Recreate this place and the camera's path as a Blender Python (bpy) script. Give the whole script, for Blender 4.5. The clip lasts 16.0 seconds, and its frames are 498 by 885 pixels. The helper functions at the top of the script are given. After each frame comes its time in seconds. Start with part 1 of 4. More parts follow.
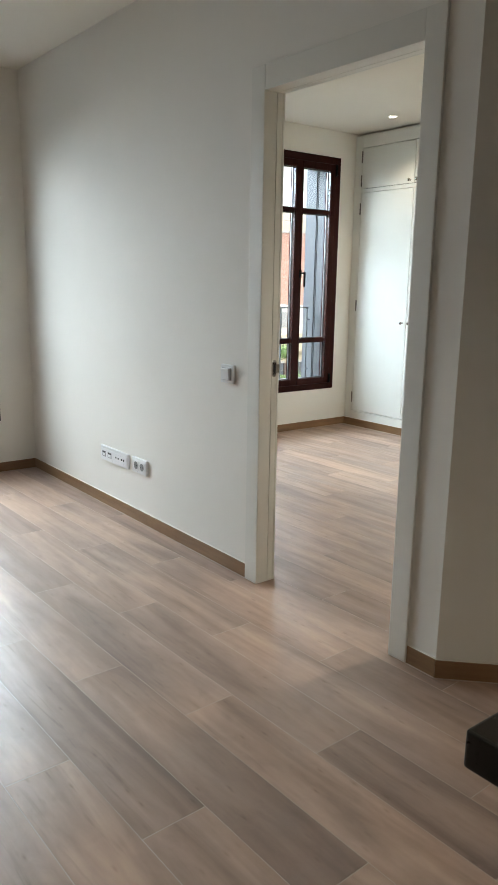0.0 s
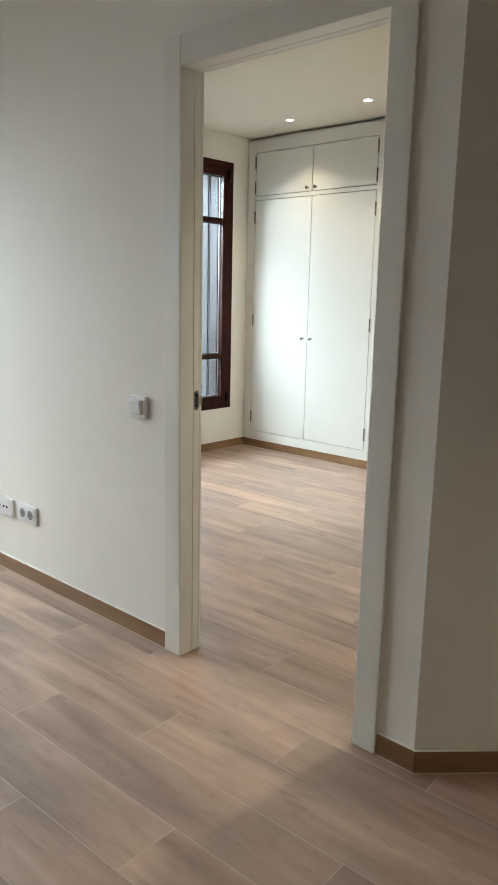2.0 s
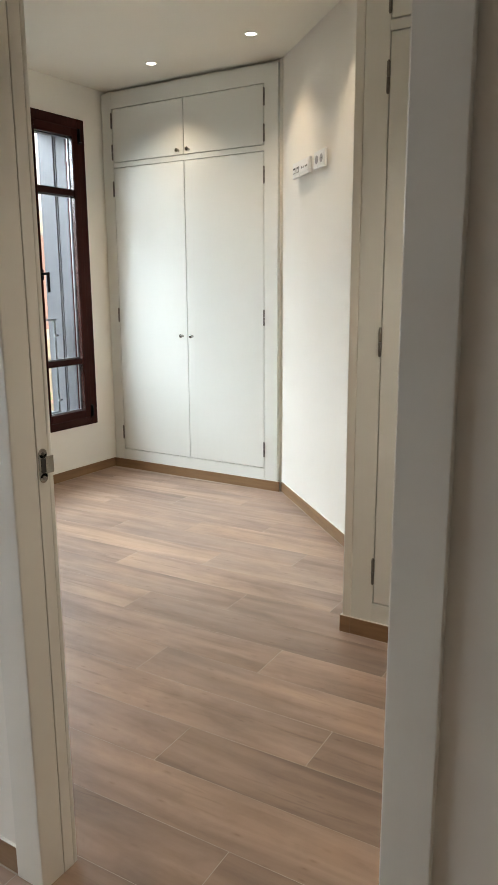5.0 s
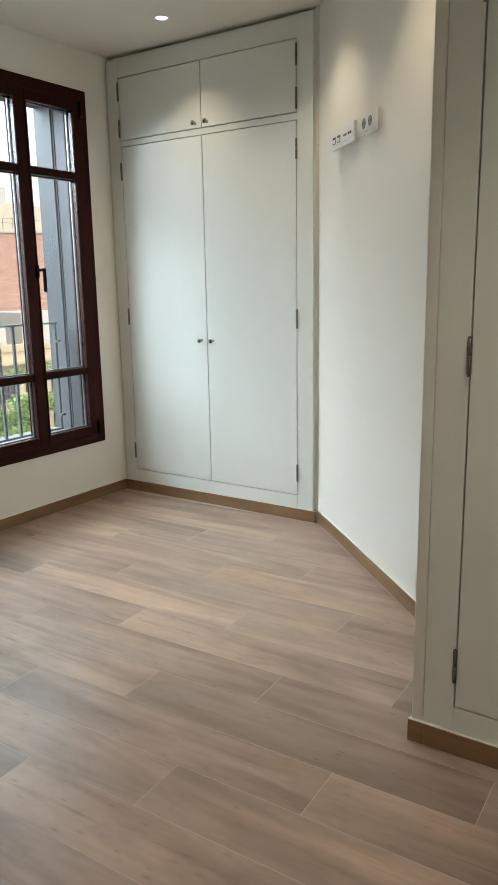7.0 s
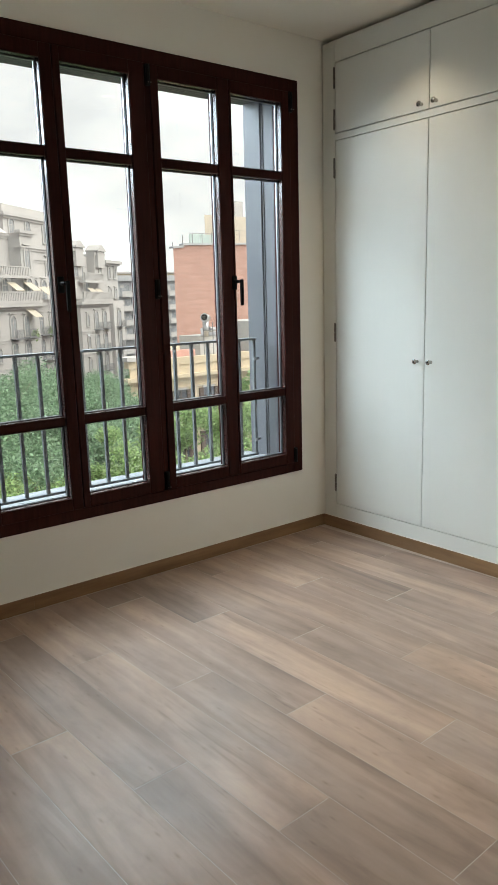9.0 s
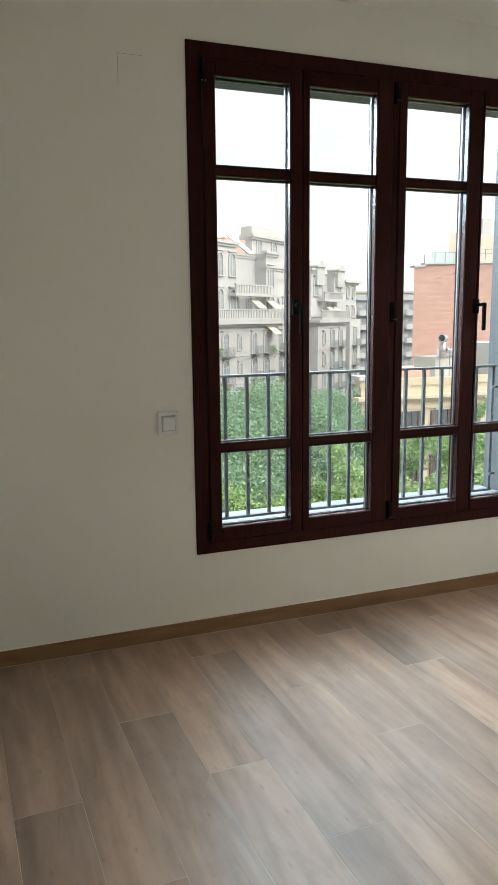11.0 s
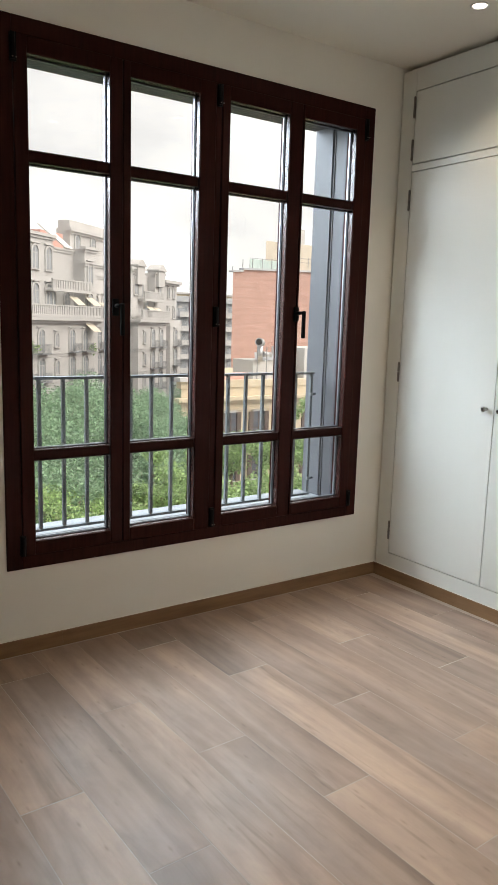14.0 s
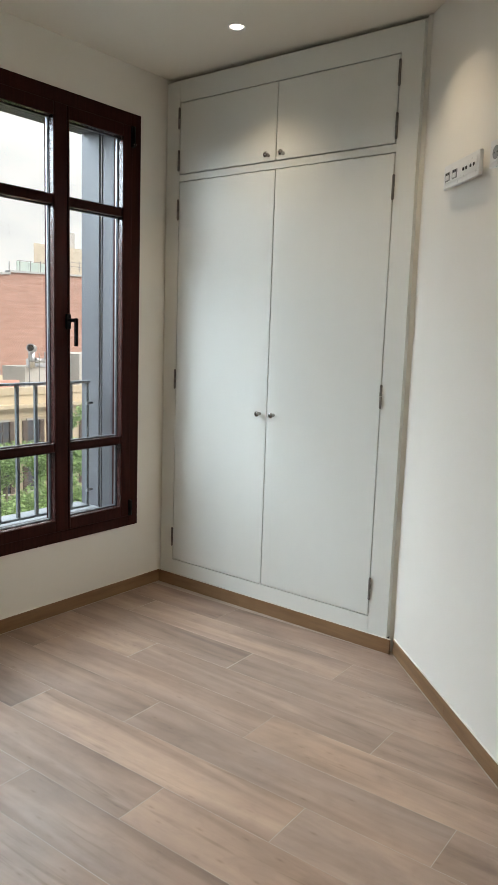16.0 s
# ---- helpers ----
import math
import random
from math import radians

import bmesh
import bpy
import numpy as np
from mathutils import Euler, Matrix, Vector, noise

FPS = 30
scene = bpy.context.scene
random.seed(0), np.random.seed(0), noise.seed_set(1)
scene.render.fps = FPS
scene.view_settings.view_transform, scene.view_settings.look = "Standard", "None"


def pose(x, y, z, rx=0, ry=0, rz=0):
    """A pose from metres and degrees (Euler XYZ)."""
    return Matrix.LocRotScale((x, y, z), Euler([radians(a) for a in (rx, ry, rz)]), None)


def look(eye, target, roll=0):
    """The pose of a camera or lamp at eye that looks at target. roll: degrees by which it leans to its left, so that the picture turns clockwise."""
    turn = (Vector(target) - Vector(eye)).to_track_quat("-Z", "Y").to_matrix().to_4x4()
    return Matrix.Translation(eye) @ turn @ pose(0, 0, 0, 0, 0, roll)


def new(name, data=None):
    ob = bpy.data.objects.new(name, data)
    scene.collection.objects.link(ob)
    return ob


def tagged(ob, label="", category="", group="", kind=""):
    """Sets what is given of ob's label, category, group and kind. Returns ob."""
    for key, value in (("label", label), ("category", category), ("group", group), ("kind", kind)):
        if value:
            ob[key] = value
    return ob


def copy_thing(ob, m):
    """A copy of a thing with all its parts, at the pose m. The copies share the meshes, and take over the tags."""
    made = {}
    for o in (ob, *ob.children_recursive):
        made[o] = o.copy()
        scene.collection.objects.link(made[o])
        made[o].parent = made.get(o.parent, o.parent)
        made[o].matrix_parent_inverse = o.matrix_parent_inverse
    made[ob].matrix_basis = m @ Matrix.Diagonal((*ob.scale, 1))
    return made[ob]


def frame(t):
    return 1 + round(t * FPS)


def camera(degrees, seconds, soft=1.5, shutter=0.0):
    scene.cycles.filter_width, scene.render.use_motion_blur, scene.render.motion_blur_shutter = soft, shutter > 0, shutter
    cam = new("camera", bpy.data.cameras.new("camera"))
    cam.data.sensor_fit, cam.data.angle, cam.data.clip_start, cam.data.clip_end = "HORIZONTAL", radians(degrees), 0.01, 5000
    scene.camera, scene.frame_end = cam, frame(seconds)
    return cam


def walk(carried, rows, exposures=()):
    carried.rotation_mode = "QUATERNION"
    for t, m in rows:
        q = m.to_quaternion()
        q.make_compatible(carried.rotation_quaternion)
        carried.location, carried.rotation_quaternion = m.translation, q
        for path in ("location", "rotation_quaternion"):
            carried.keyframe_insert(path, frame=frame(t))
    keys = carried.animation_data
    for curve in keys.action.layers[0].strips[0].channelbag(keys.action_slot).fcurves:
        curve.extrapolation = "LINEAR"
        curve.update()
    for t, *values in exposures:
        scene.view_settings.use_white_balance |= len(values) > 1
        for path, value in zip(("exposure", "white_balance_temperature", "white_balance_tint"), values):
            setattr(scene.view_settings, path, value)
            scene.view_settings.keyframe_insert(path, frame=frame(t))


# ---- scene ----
cam = camera(37.6, 16.0, soft=1.25)
PATH = [
    (0, (0.309, 0.258, 1.338), (1.507, 1.802, 0.912), 0.9),
    (0.5, (0.353, 0.354, 1.345), (1.62, 1.844, 0.929), 1.3),
    (1, (0.384, 0.493, 1.353), (1.724, 1.921, 0.946), 1.4),
    (1.5, (0.424, 0.635, 1.361), (1.822, 2.009, 0.964), 1.3),
    (2, (0.512, 0.777, 1.355), (1.963, 2.096, 0.961), 1.2),
    (2.5, (0.651, 0.91, 1.355), (2.148, 2.178, 0.962), 1.0),
    (3, (0.775, 1.03, 1.357), (2.316, 2.241, 0.962), 0.6),
    (3.5, (0.907, 1.194, 1.343), (2.494, 2.344, 0.943), 0.2),
    (4, (1.034, 1.341, 1.335), (2.659, 2.432, 0.925), 0.1),
    (4.5, (1.17, 1.454, 1.337), (2.822, 2.503, 0.923), -0.2),
    (4.7, (1.218, 1.489, 1.34), (2.88, 2.522, 0.924), -0.3),
    (6.8, (1.862, 1.935, 1.33), (3.5, 3.003, 0.907), -1.0),
    (7, (1.904, 1.963, 1.336), (3.528, 3.051, 0.912), -1.0),
    (7.5, (2.036, 2.052, 1.336), (3.609, 3.212, 0.913), -1.2),
    (8, (2.17, 2.124, 1.341), (3.692, 3.353, 0.92), -1.6),
    (8.5, (2.277, 2.207, 1.353), (3.701, 3.549, 0.943), -1.9),
    (9, (2.423, 2.288, 1.352), (3.649, 3.819, 0.962), -1.6),
    (9.5, (2.45, 2.316, 1.367), (3.485, 3.985, 0.991), -1.8),
    (10, (2.479, 2.359, 1.368), (3.343, 4.127, 1.009), -1.6),
    (10.2, (2.487, 2.351, 1.366), (3.288, 4.15, 1.017), -1.9),
    (12.3, (2.485, 2.453, 1.376), (3.145, 4.313, 1.052), -0.0),
    (12.5, (2.484, 2.466, 1.376), (3.192, 4.307, 1.047), 0.4),
    (13, (2.494, 2.466, 1.376), (3.342, 4.246, 1.042), 0.8),
    (13.5, (2.518, 2.465, 1.381), (3.513, 4.168, 1.047), 1.3),
    (14, (2.53, 2.465, 1.38), (3.661, 4.082, 1.056), 1.7),
    (14.5, (2.531, 2.472, 1.383), (3.785, 4.0, 1.076), 1.8),
    (15, (2.541, 2.481, 1.386), (3.903, 3.916, 1.095), 1.8),
    (15.5, (2.547, 2.493, 1.386), (4.015, 3.821, 1.104), 1.8),
    (16, (2.552, 2.487, 1.391), (4.117, 3.698, 1.1), 1.9),
]
EXPOSURES = [
    (0.0, 0.65, 6900, 9), (2.0, 0.71, 7150, 10), (4.5, 0.56, 7450, 14), (7.0, 0.14, 7100, 9), (8.0, 0.0, 7000, 7),
    (9.0, -0.04, 7100, 10), (9.5, 0.0, 7150, 13), (10.0, 0.08, 7050, 11), (12.5, 0.34, 6750, 6), (13.2, 0.24, 6900, 8), (14.0, 0.02, 7350, 15), (14.5, -0.03, 7350, 15), (16.0, -0.06, 7200, 13),
]
walk(cam, [(t, look(eye, target, roll)) for t, eye, target, roll in PATH], EXPOSURES)

# ---- light ----
SUN_EL, SUN_AZ = radians(48), radians(145)


def build_world():
    w = bpy.data.worlds.new("overcast")
    scene.world = w
    w.use_nodes = True
    nt = w.node_tree
    bg = nt.nodes["Background"]
    sky = nt.nodes.new("ShaderNodeTexSky")
    sky.sky_type, sky.sun_disc = "NISHITA", False
    sky.sun_elevation, sky.sun_rotation = SUN_EL, SUN_AZ
    co = nt.nodes.new("ShaderNodeTexCoord")
    mp = nt.nodes.new("ShaderNodeMapping")
    mp.inputs["Scale"].default_value = (1.0, 1.0, 2.2)
    ns = nt.nodes.new("ShaderNodeTexNoise")
    ns.inputs["Scale"].default_value = 3.0
    ns.inputs["Detail"].default_value = 6
    rp = nt.nodes.new("ShaderNodeValToRGB")
    rp.color_ramp.elements[0].position, rp.color_ramp.elements[0].color = 0.36, (5.9, 6.3, 6.7, 1)
    rp.color_ramp.elements[1].position, rp.color_ramp.elements[1].color = 0.60, (9.0, 9.4, 9.7, 1)
    mx = nt.nodes.new("ShaderNodeMix")
    mx.data_type = "RGBA"
    mx.inputs["Factor"].default_value = 0.93
    nt.links.new(co.outputs["Generated"], mp.inputs["Vector"])
    nt.links.new(mp.outputs["Vector"], ns.inputs["Vector"])
    nt.links.new(ns.outputs["Fac"], rp.inputs["Fac"])
    nt.links.new(sky.outputs["Color"], mx.inputs["A"])
    nt.links.new(rp.outputs["Color"], mx.inputs["B"])
    nt.links.new(mx.outputs["Result"], bg.inputs["Color"])
    bg.inputs["Strength"].default_value = 0.15


def lamp(name, kind, m, energy, color, **kw):
    d = bpy.data.lights.new(name, kind)
    d.energy, d.color = energy, color
    for k, v in kw.items():
        setattr(d, k, v)
    ob = new(name, d)
    ob.matrix_world = m
    return ob


build_world()
lamp("sun", "SUN", look((0, 0, 30), (math.sin(SUN_AZ) * -10, math.cos(SUN_AZ) * -10, 30 - 10 * math.tan(SUN_EL))), 5.0, (1.0, 0.985, 0.955), angle=radians(70))
# sky light falling in through the two windows
SKY_TINT, LIVING_TINT = (0.645, 0.83, 1.0), (0.71, 0.855, 1.0)
lamp("sky_side_bedroom", "AREA", look((2.75, 7.3, 3.3), (4.6, 4.0, 0.4)), 235, SKY_TINT, shape="RECTANGLE", size=2.0, size_y=2.4)
lamp("sky_above_bedroom", "AREA", look((4.8, 9.2, 5.35), (3.8, 3.0, 1.0)), 860, SKY_TINT, shape="RECTANGLE", size=8.0, size_y=3.2)
lamp("sky_above_living", "AREA", look((0.6, 7.2, 3.7), (1.7, 3.4, 0.0)), 225, LIVING_TINT, shape="RECTANGLE", size=3.2, size_y=2.0)
lamp("sky_window_living", "AREA", look((1.083, 5.66, 1.42), (1.2, 3.2, -0.6)), 29, LIVING_TINT, shape="RECTANGLE", size=1.72, size_y=1.95, spread=radians(130))


# ---- materials ----
def mat(name, rough=0.5, metal=0.0, spec=0.5):
    m = bpy.data.materials.new(name)
    m.use_nodes = True
    b = m.node_tree.nodes["Principled BSDF"]
    b.inputs["Roughness"].default_value, b.inputs["Metallic"].default_value = rough, metal
    b.inputs["Specular IOR Level"].default_value = spec
    return m, m.node_tree, b


def node(nt, kind, **inputs):
    n = nt.nodes.new(kind)
    for k, v in inputs.items():
        n.inputs[k.replace("_", " ")].default_value = v
    return n


def ramp(nt, source, stops):
    r = nt.nodes.new("ShaderNodeValToRGB")
    els = r.color_ramp.elements
    while len(els) < len(stops):
        els.new(0.5)
    for e, (p, c) in zip(els, stops):
        e.position, e.color = p, (*c, 1) if len(c) == 3 else c
    nt.links.new(source, r.inputs["Fac"])
    return r


def noise_tex(nt, vec, scale, detail=4, rough=0.5, distortion=0.0):
    n = node(nt, "ShaderNodeTexNoise", Scale=scale, Detail=detail, Roughness=rough, Distortion=distortion)
    if vec is not None:
        nt.links.new(vec, n.inputs["Vector"])
    return n


def coords(nt, scale=(1, 1, 1), kind="Object", offset=None):
    c = nt.nodes.new("ShaderNodeTexCoord")
    mp = node(nt, "ShaderNodeMapping", Scale=scale)
    nt.links.new(c.outputs[kind], mp.inputs["Vector"])
    if offset is not None:
        nt.links.new(offset, mp.inputs["Location"])
    return mp.outputs["Vector"]


def bump(nt, b, height, strength, dist=0.002):
    n = node(nt, "ShaderNodeBump", Strength=strength, Distance=dist)
    nt.links.new(height, n.inputs["Height"])
    nt.links.new(n.outputs["Normal"], b.inputs["Normal"])


def mix(nt, fac, a, b, mode="MIX"):
    m = nt.nodes.new("ShaderNodeMix")
    m.data_type, m.blend_type = "RGBA", mode
    for key, v in (("Factor", fac), ("A", a), ("B", b)):
        if hasattr(v, "is_output"):
            nt.links.new(v, m.inputs[key])
        else:
            m.inputs[key].default_value = v
    return m.outputs["Result"]


def mottled(name, dark, light, scale=6.0, rough=0.5, metal=0.0, grain=180.0, relief=0.15, dist=0.001, stretch=(1, 1, 1), spec=0.5):
    """A surface whose colour wanders between two tones, with fine relief."""
    m, nt, b = mat(name, rough, metal, spec)
    v = coords(nt, stretch)
    big = noise_tex(nt, v, scale, 5, 0.6)
    fine = noise_tex(nt, v, grain, 3, 0.6)
    c = ramp(nt, big.outputs["Fac"], [(0.3, dark), (0.7, light)])
    nt.links.new(c.outputs["Color"], b.inputs["Base Color"])
    r = ramp(nt, fine.outputs["Fac"], [(0.3, (max(rough - 0.06, 0.02),) * 3), (0.7, (rough + 0.06,) * 3)])
    nt.links.new(r.outputs["Color"], b.inputs["Roughness"])
    bump(nt, b, fine.outputs["Fac"], relief, dist)
    return m


def plank_material(name, tones, rough, along=1, spec=0.5):
    """Wood-look porcelain: long streaks, knots and a tone of its own for each piece."""
    m, nt, b = mat(name, rough, 0, spec)
    info = nt.nodes.new("ShaderNodeObjectInfo")
    shift = node(nt, "ShaderNodeVectorMath")
    shift.operation = "SCALE"
    shift.inputs[0].default_value = (37.0, 53.0, 19.0)
    nt.links.new(info.outputs["Random"], shift.inputs["Scale"])
    st = [5.0, 5.0, 5.0]
    st[along] = 0.6
    v = coords(nt, tuple(st), "Object", shift.outputs[0])
    warp = noise_tex(nt, v, 1.3, 3, 0.5)
    vv = mix(nt, 0.34, v, warp.outputs["Color"], "ADD")
    streak = noise_tex(nt, vv, 1.3, 5, 0.52, 0.9)
    st2 = [30.0, 30.0, 30.0]
    st2[along] = 2.2
    v2 = coords(nt, tuple(st2), "Object", shift.outputs[0])
    grain = noise_tex(nt, v2, 1.0, 4, 0.55)
    cloud = noise_tex(nt, coords(nt, (4.0, 0.8, 4.0), "Object", shift.outputs[0]), 1.2, 4, 0.5, 0.4)
    c1 = ramp(nt, streak.outputs["Fac"], [(0.30, tones[0]), (0.46, tones[1]), (0.58, tones[2]), (0.74, tones[3])])
    c2 = ramp(nt, grain.outputs["Fac"], [(0.3, (0.92, 0.913, 0.905)), (0.62, (1.03, 1.03, 1.03))])
    c = mix(nt, 1.0, c1.outputs["Color"], c2.outputs["Color"], "MULTIPLY")
    c3 = ramp(nt, cloud.outputs["Fac"], [(0.28, (0.78, 0.785, 0.80)), (0.44, (0.95, 0.95, 0.95)), (0.70, (1.17, 1.14, 1.09))])
    c = mix(nt, 1.0, c, c3.outputs["Color"], "MULTIPLY")
    blot = noise_tex(nt, coords(nt, (16.0, 7.0, 16.0), "Object", shift.outputs[0]), 1.0, 8, 0.65, 0.6)
    c4 = ramp(nt, blot.outputs["Fac"], [(0.30, (0.88, 0.88, 0.89)), (0.5, (1.0, 1.0, 1.0)), (0.7, (1.06, 1.06, 1.05))])
    c = mix(nt, 1.0, c, c4.outputs["Color"], "MULTIPLY")
    vor = nt.nodes.new("ShaderNodeTexVoronoi")
    nt.links.new(coords(nt, (5.2, 1.7, 5.2), "Object", shift.outputs[0]), vor.inputs["Vector"])
    knot = ramp(nt, vor.outputs["Distance"], [(0.03, (0.72, 0.68, 0.65)), (0.10, (0.90, 0.89, 0.88)), (0.17, (1.0, 1.0, 1.0))])
    c = mix(nt, 0.8, c, knot.outputs["Color"], "MULTIPLY")
    tone = ramp(nt, info.outputs["Random"], [(0.0, (0.74, 0.735, 0.74)), (0.25, (0.98, 0.98, 0.98)), (0.45, (0.85, 0.85, 0.86)), (0.65, (1.05, 1.04, 1.02)), (0.82, (0.93, 0.92, 0.92)), (1.0, (1.13, 1.10, 1.05))])
    c = mix(nt, 1.0, c, tone.outputs["Color"], "MULTIPLY")
    # thin dark fibres in loose bands, and a pale bloom along others
    fibre = noise_tex(nt, coords(nt, (42.0, 2.6, 42.0), "Object", shift.outputs[0]), 1.0, 4, 0.62, 0.8)
    f1 = ramp(nt, fibre.outputs["Fac"], [(0.30, (0.62, 0.60, 0.58)), (0.43, (1.0, 1.0, 1.0)), (0.62, (1.0, 1.0, 1.0)), (0.74, (1.14, 1.13, 1.12))])
    band = noise_tex(nt, coords(nt, (7.0, 0.9, 7.0), "Object", shift.outputs[0]), 1.0, 3, 0.55, 0.5)
    where = ramp(nt, band.outputs["Fac"], [(0.45, (0.02, 0.02, 0.02)), (0.64, (0.78, 0.78, 0.78))])
    c = mix(nt, where.outputs["Color"], c, mix(nt, 1.0, c, f1.outputs["Color"], "MULTIPLY"))
    nt.links.new(c, b.inputs["Base Color"])
    r = ramp(nt, grain.outputs["Fac"], [(0.25, (rough + 0.07,) * 3), (0.75, (rough - 0.06,) * 3)])
    nt.links.new(r.outputs["Color"], b.inputs["Roughness"])
    bump(nt, b, grain.outputs["Fac"], 0.06, 0.0006)
    return m


def glass_material(name):
    m, nt, b = mat(name, 0.0)
    b.inputs["Base Color"].default_value = (0.96, 0.98, 0.97, 1)
    b.inputs["Transmission Weight"].default_value = 1.0
    b.inputs["IOR"].default_value = 1.45
    return m


def glow_material(name, color, strength):
    m, nt, b = mat(name, 0.4)
    b.inputs["Base Color"].default_value = (0.9, 0.9, 0.9, 1)
    b.inputs["Emission Color"].default_value = (*color, 1)
    b.inputs["Emission Strength"].default_value = strength
    return m


def brick_material(name):
    m, nt, b = mat(name, 0.9)
    v = coords(nt)
    br = nt.nodes.new("ShaderNodeTexBrick")
    mp = node(nt, "ShaderNodeMapping", Rotation=(radians(90), 0, 0))
    nt.links.new(v, mp.inputs["Vector"])
    nt.links.new(mp.outputs["Vector"], br.inputs["Vector"])
    br.inputs["Color1"].default_value, br.inputs["Color2"].default_value = (0.34, 0.195, 0.165, 1), (0.43, 0.265, 0.225, 1)
    br.inputs["Mortar"].default_value = (0.41, 0.27, 0.235, 1)
    br.inputs["Scale"].default_value, br.inputs["Mortar Size"].default_value = 1.0, 0.012
    br.inputs["Brick Width"].default_value, br.inputs["Row Height"].default_value = 0.165, 0.042
    big = noise_tex(nt, coords(nt, (0.9, 0.9, 7.0)), 1.0, 8, 0.72)
    c = ramp(nt, big.outputs["Fac"], [(0.36, (0.75, 0.73, 0.73)), (0.64, (1.13, 1.12, 1.12))])
    nt.links.new(mix(nt, 1.0, br.outputs["Color"], c.outputs["Color"], "MULTIPLY"), b.inputs["Base Color"])
    bump(nt, b, br.outputs["Fac"], -0.4, 0.006)
    return m


def leaf_material(name, dark, light):
    m, nt, b = mat(name, 0.55)
    g = nt.nodes.new("ShaderNodeNewGeometry")
    c = ramp(nt, g.outputs["Random Per Island"], [(0.0, dark), (0.6, light), (1.0, tuple(min(1, q * 1.5) for q in light))])
    nt.links.new(c.outputs["Color"], b.inputs["Base Color"])
    tr = nt.nodes.new("ShaderNodeBsdfTranslucent")
    nt.links.new(c.outputs["Color"], tr.inputs["Color"])
    ms = node(nt, "ShaderNodeMixShader", Fac=0.4)
    nt.links.new(b.outputs["BSDF"], ms.inputs[1])
    nt.links.new(tr.outputs["BSDF"], ms.inputs[2])
    nt.links.new(ms.outputs["Shader"], nt.nodes["Material Output"].inputs["Surface"])
    return m


M_WALL = mottled("wall_paint", (0.815, 0.785, 0.72), (0.85, 0.82, 0.755), 1.2, 0.75, grain=260, relief=0.10)
M_CEIL = mottled("ceiling_paint", (0.82, 0.777, 0.685), (0.85, 0.807, 0.715), 1.0, 0.85, grain=200, relief=0.08)
M_LACQ = mottled("white_lacquer", (0.735, 0.745, 0.70), (0.765, 0.775, 0.73), 2.0, 0.6, grain=90, relief=0.06, stretch=(1, 1, 0.3))
M_TRIM = mottled("door_trim_lacquer", (0.75, 0.73, 0.665), (0.78, 0.76, 0.695), 2.0, 0.45, grain=110, relief=0.06, stretch=(1, 1, 0.3))
M_PLANK = plank_material("wood_look_tile", [(0.25, 0.174, 0.137), (0.365, 0.254, 0.198), (0.43, 0.303, 0.237), (0.515, 0.374, 0.297)], 0.36, spec=0.46)
M_BASE = mottled("wood_look_skirting", (0.20, 0.106, 0.05), (0.30, 0.172, 0.085), 3.0, 0.4, grain=70, relief=0.1, stretch=(1, 1, 9))
M_GROUT = mottled("grout", (0.38, 0.31, 0.25), (0.58, 0.50, 0.43), 3.0, 0.8, grain=300, relief=0.3)
M_FRAME = mottled("mahogany_lacquer", (0.026, 0.0052, 0.0040), (0.042, 0.0092, 0.0066), 5.0, 0.46, grain=60, relief=0.12, stretch=(14, 14, 1), spec=0.1)
M_BEAD = mottled("glossy_mahogany_bead", (0.026, 0.0055, 0.0042), (0.036, 0.008, 0.006), 5.0, 0.24, grain=60, relief=0.05, stretch=(14, 14, 1), spec=0.7)
M_GASKET = mottled("black_rubber", (0.008, 0.008, 0.009), (0.014, 0.014, 0.015), 20, 0.6)
M_SPACER = mottled("aluminium_spacer", (0.42, 0.43, 0.45), (0.5, 0.51, 0.53), 20, 0.35, 0.9)
M_GLASS = glass_material("window_glass")
M_BLACK = mottled("black_metal", (0.006, 0.006, 0.0065), (0.010, 0.010, 0.011), 20, 0.5, 0.0, spec=0.06)
M_CHROME = mottled("brushed_chrome", (0.36, 0.35, 0.33), (0.46, 0.45, 0.43), 30, 0.2, 1.0, grain=200, relief=0.04)
M_STEEL = mottled("satin_steel", (0.17, 0.16, 0.145), (0.26, 0.25, 0.23), 30, 0.34, 1.0)
M_PLASTIC = mottled("white_plastic", (0.80, 0.80, 0.79), (0.83, 0.83, 0.82), 8, 0.32, grain=60, relief=0.02)
M_PLASTIC_GREY = mottled("grey_plastic", (0.25, 0.25, 0.25), (0.31, 0.31, 0.31), 8, 0.4)
M_PLASTIC_SHADE = mottled("shaded_white_plastic", (0.46, 0.46, 0.46), (0.52, 0.52, 0.52), 8, 0.4)
# near-black standing for shade in holes, slots and wardrobe gaps; also dark sockets
M_DARK = mottled("recess_shade", (0.012, 0.012, 0.012), (0.02, 0.02, 0.02), 8, 0.6)
M_GREY = mottled("grey_metal_cladding", (0.088, 0.093, 0.107), (0.105, 0.11, 0.124), 2.0, 0.5, 0.0, grain=120, relief=0.05)
M_RAIL = mottled("grey_rail_paint", (0.12, 0.138, 0.15), (0.15, 0.17, 0.182), 6, 0.5, grain=100)
M_SILL = mottled("pale_stone_sill", (0.19, 0.20, 0.21), (0.24, 0.25, 0.26), 8, 0.6)
M_WORKTOP = mottled("dark_worktop", (0.022, 0.020, 0.017), (0.036, 0.032, 0.027), 30, 0.32, grain=140, relief=0.05)
M_GLOW = glow_material("lamp_glow", (1.0, 0.95, 0.86), 9.0)
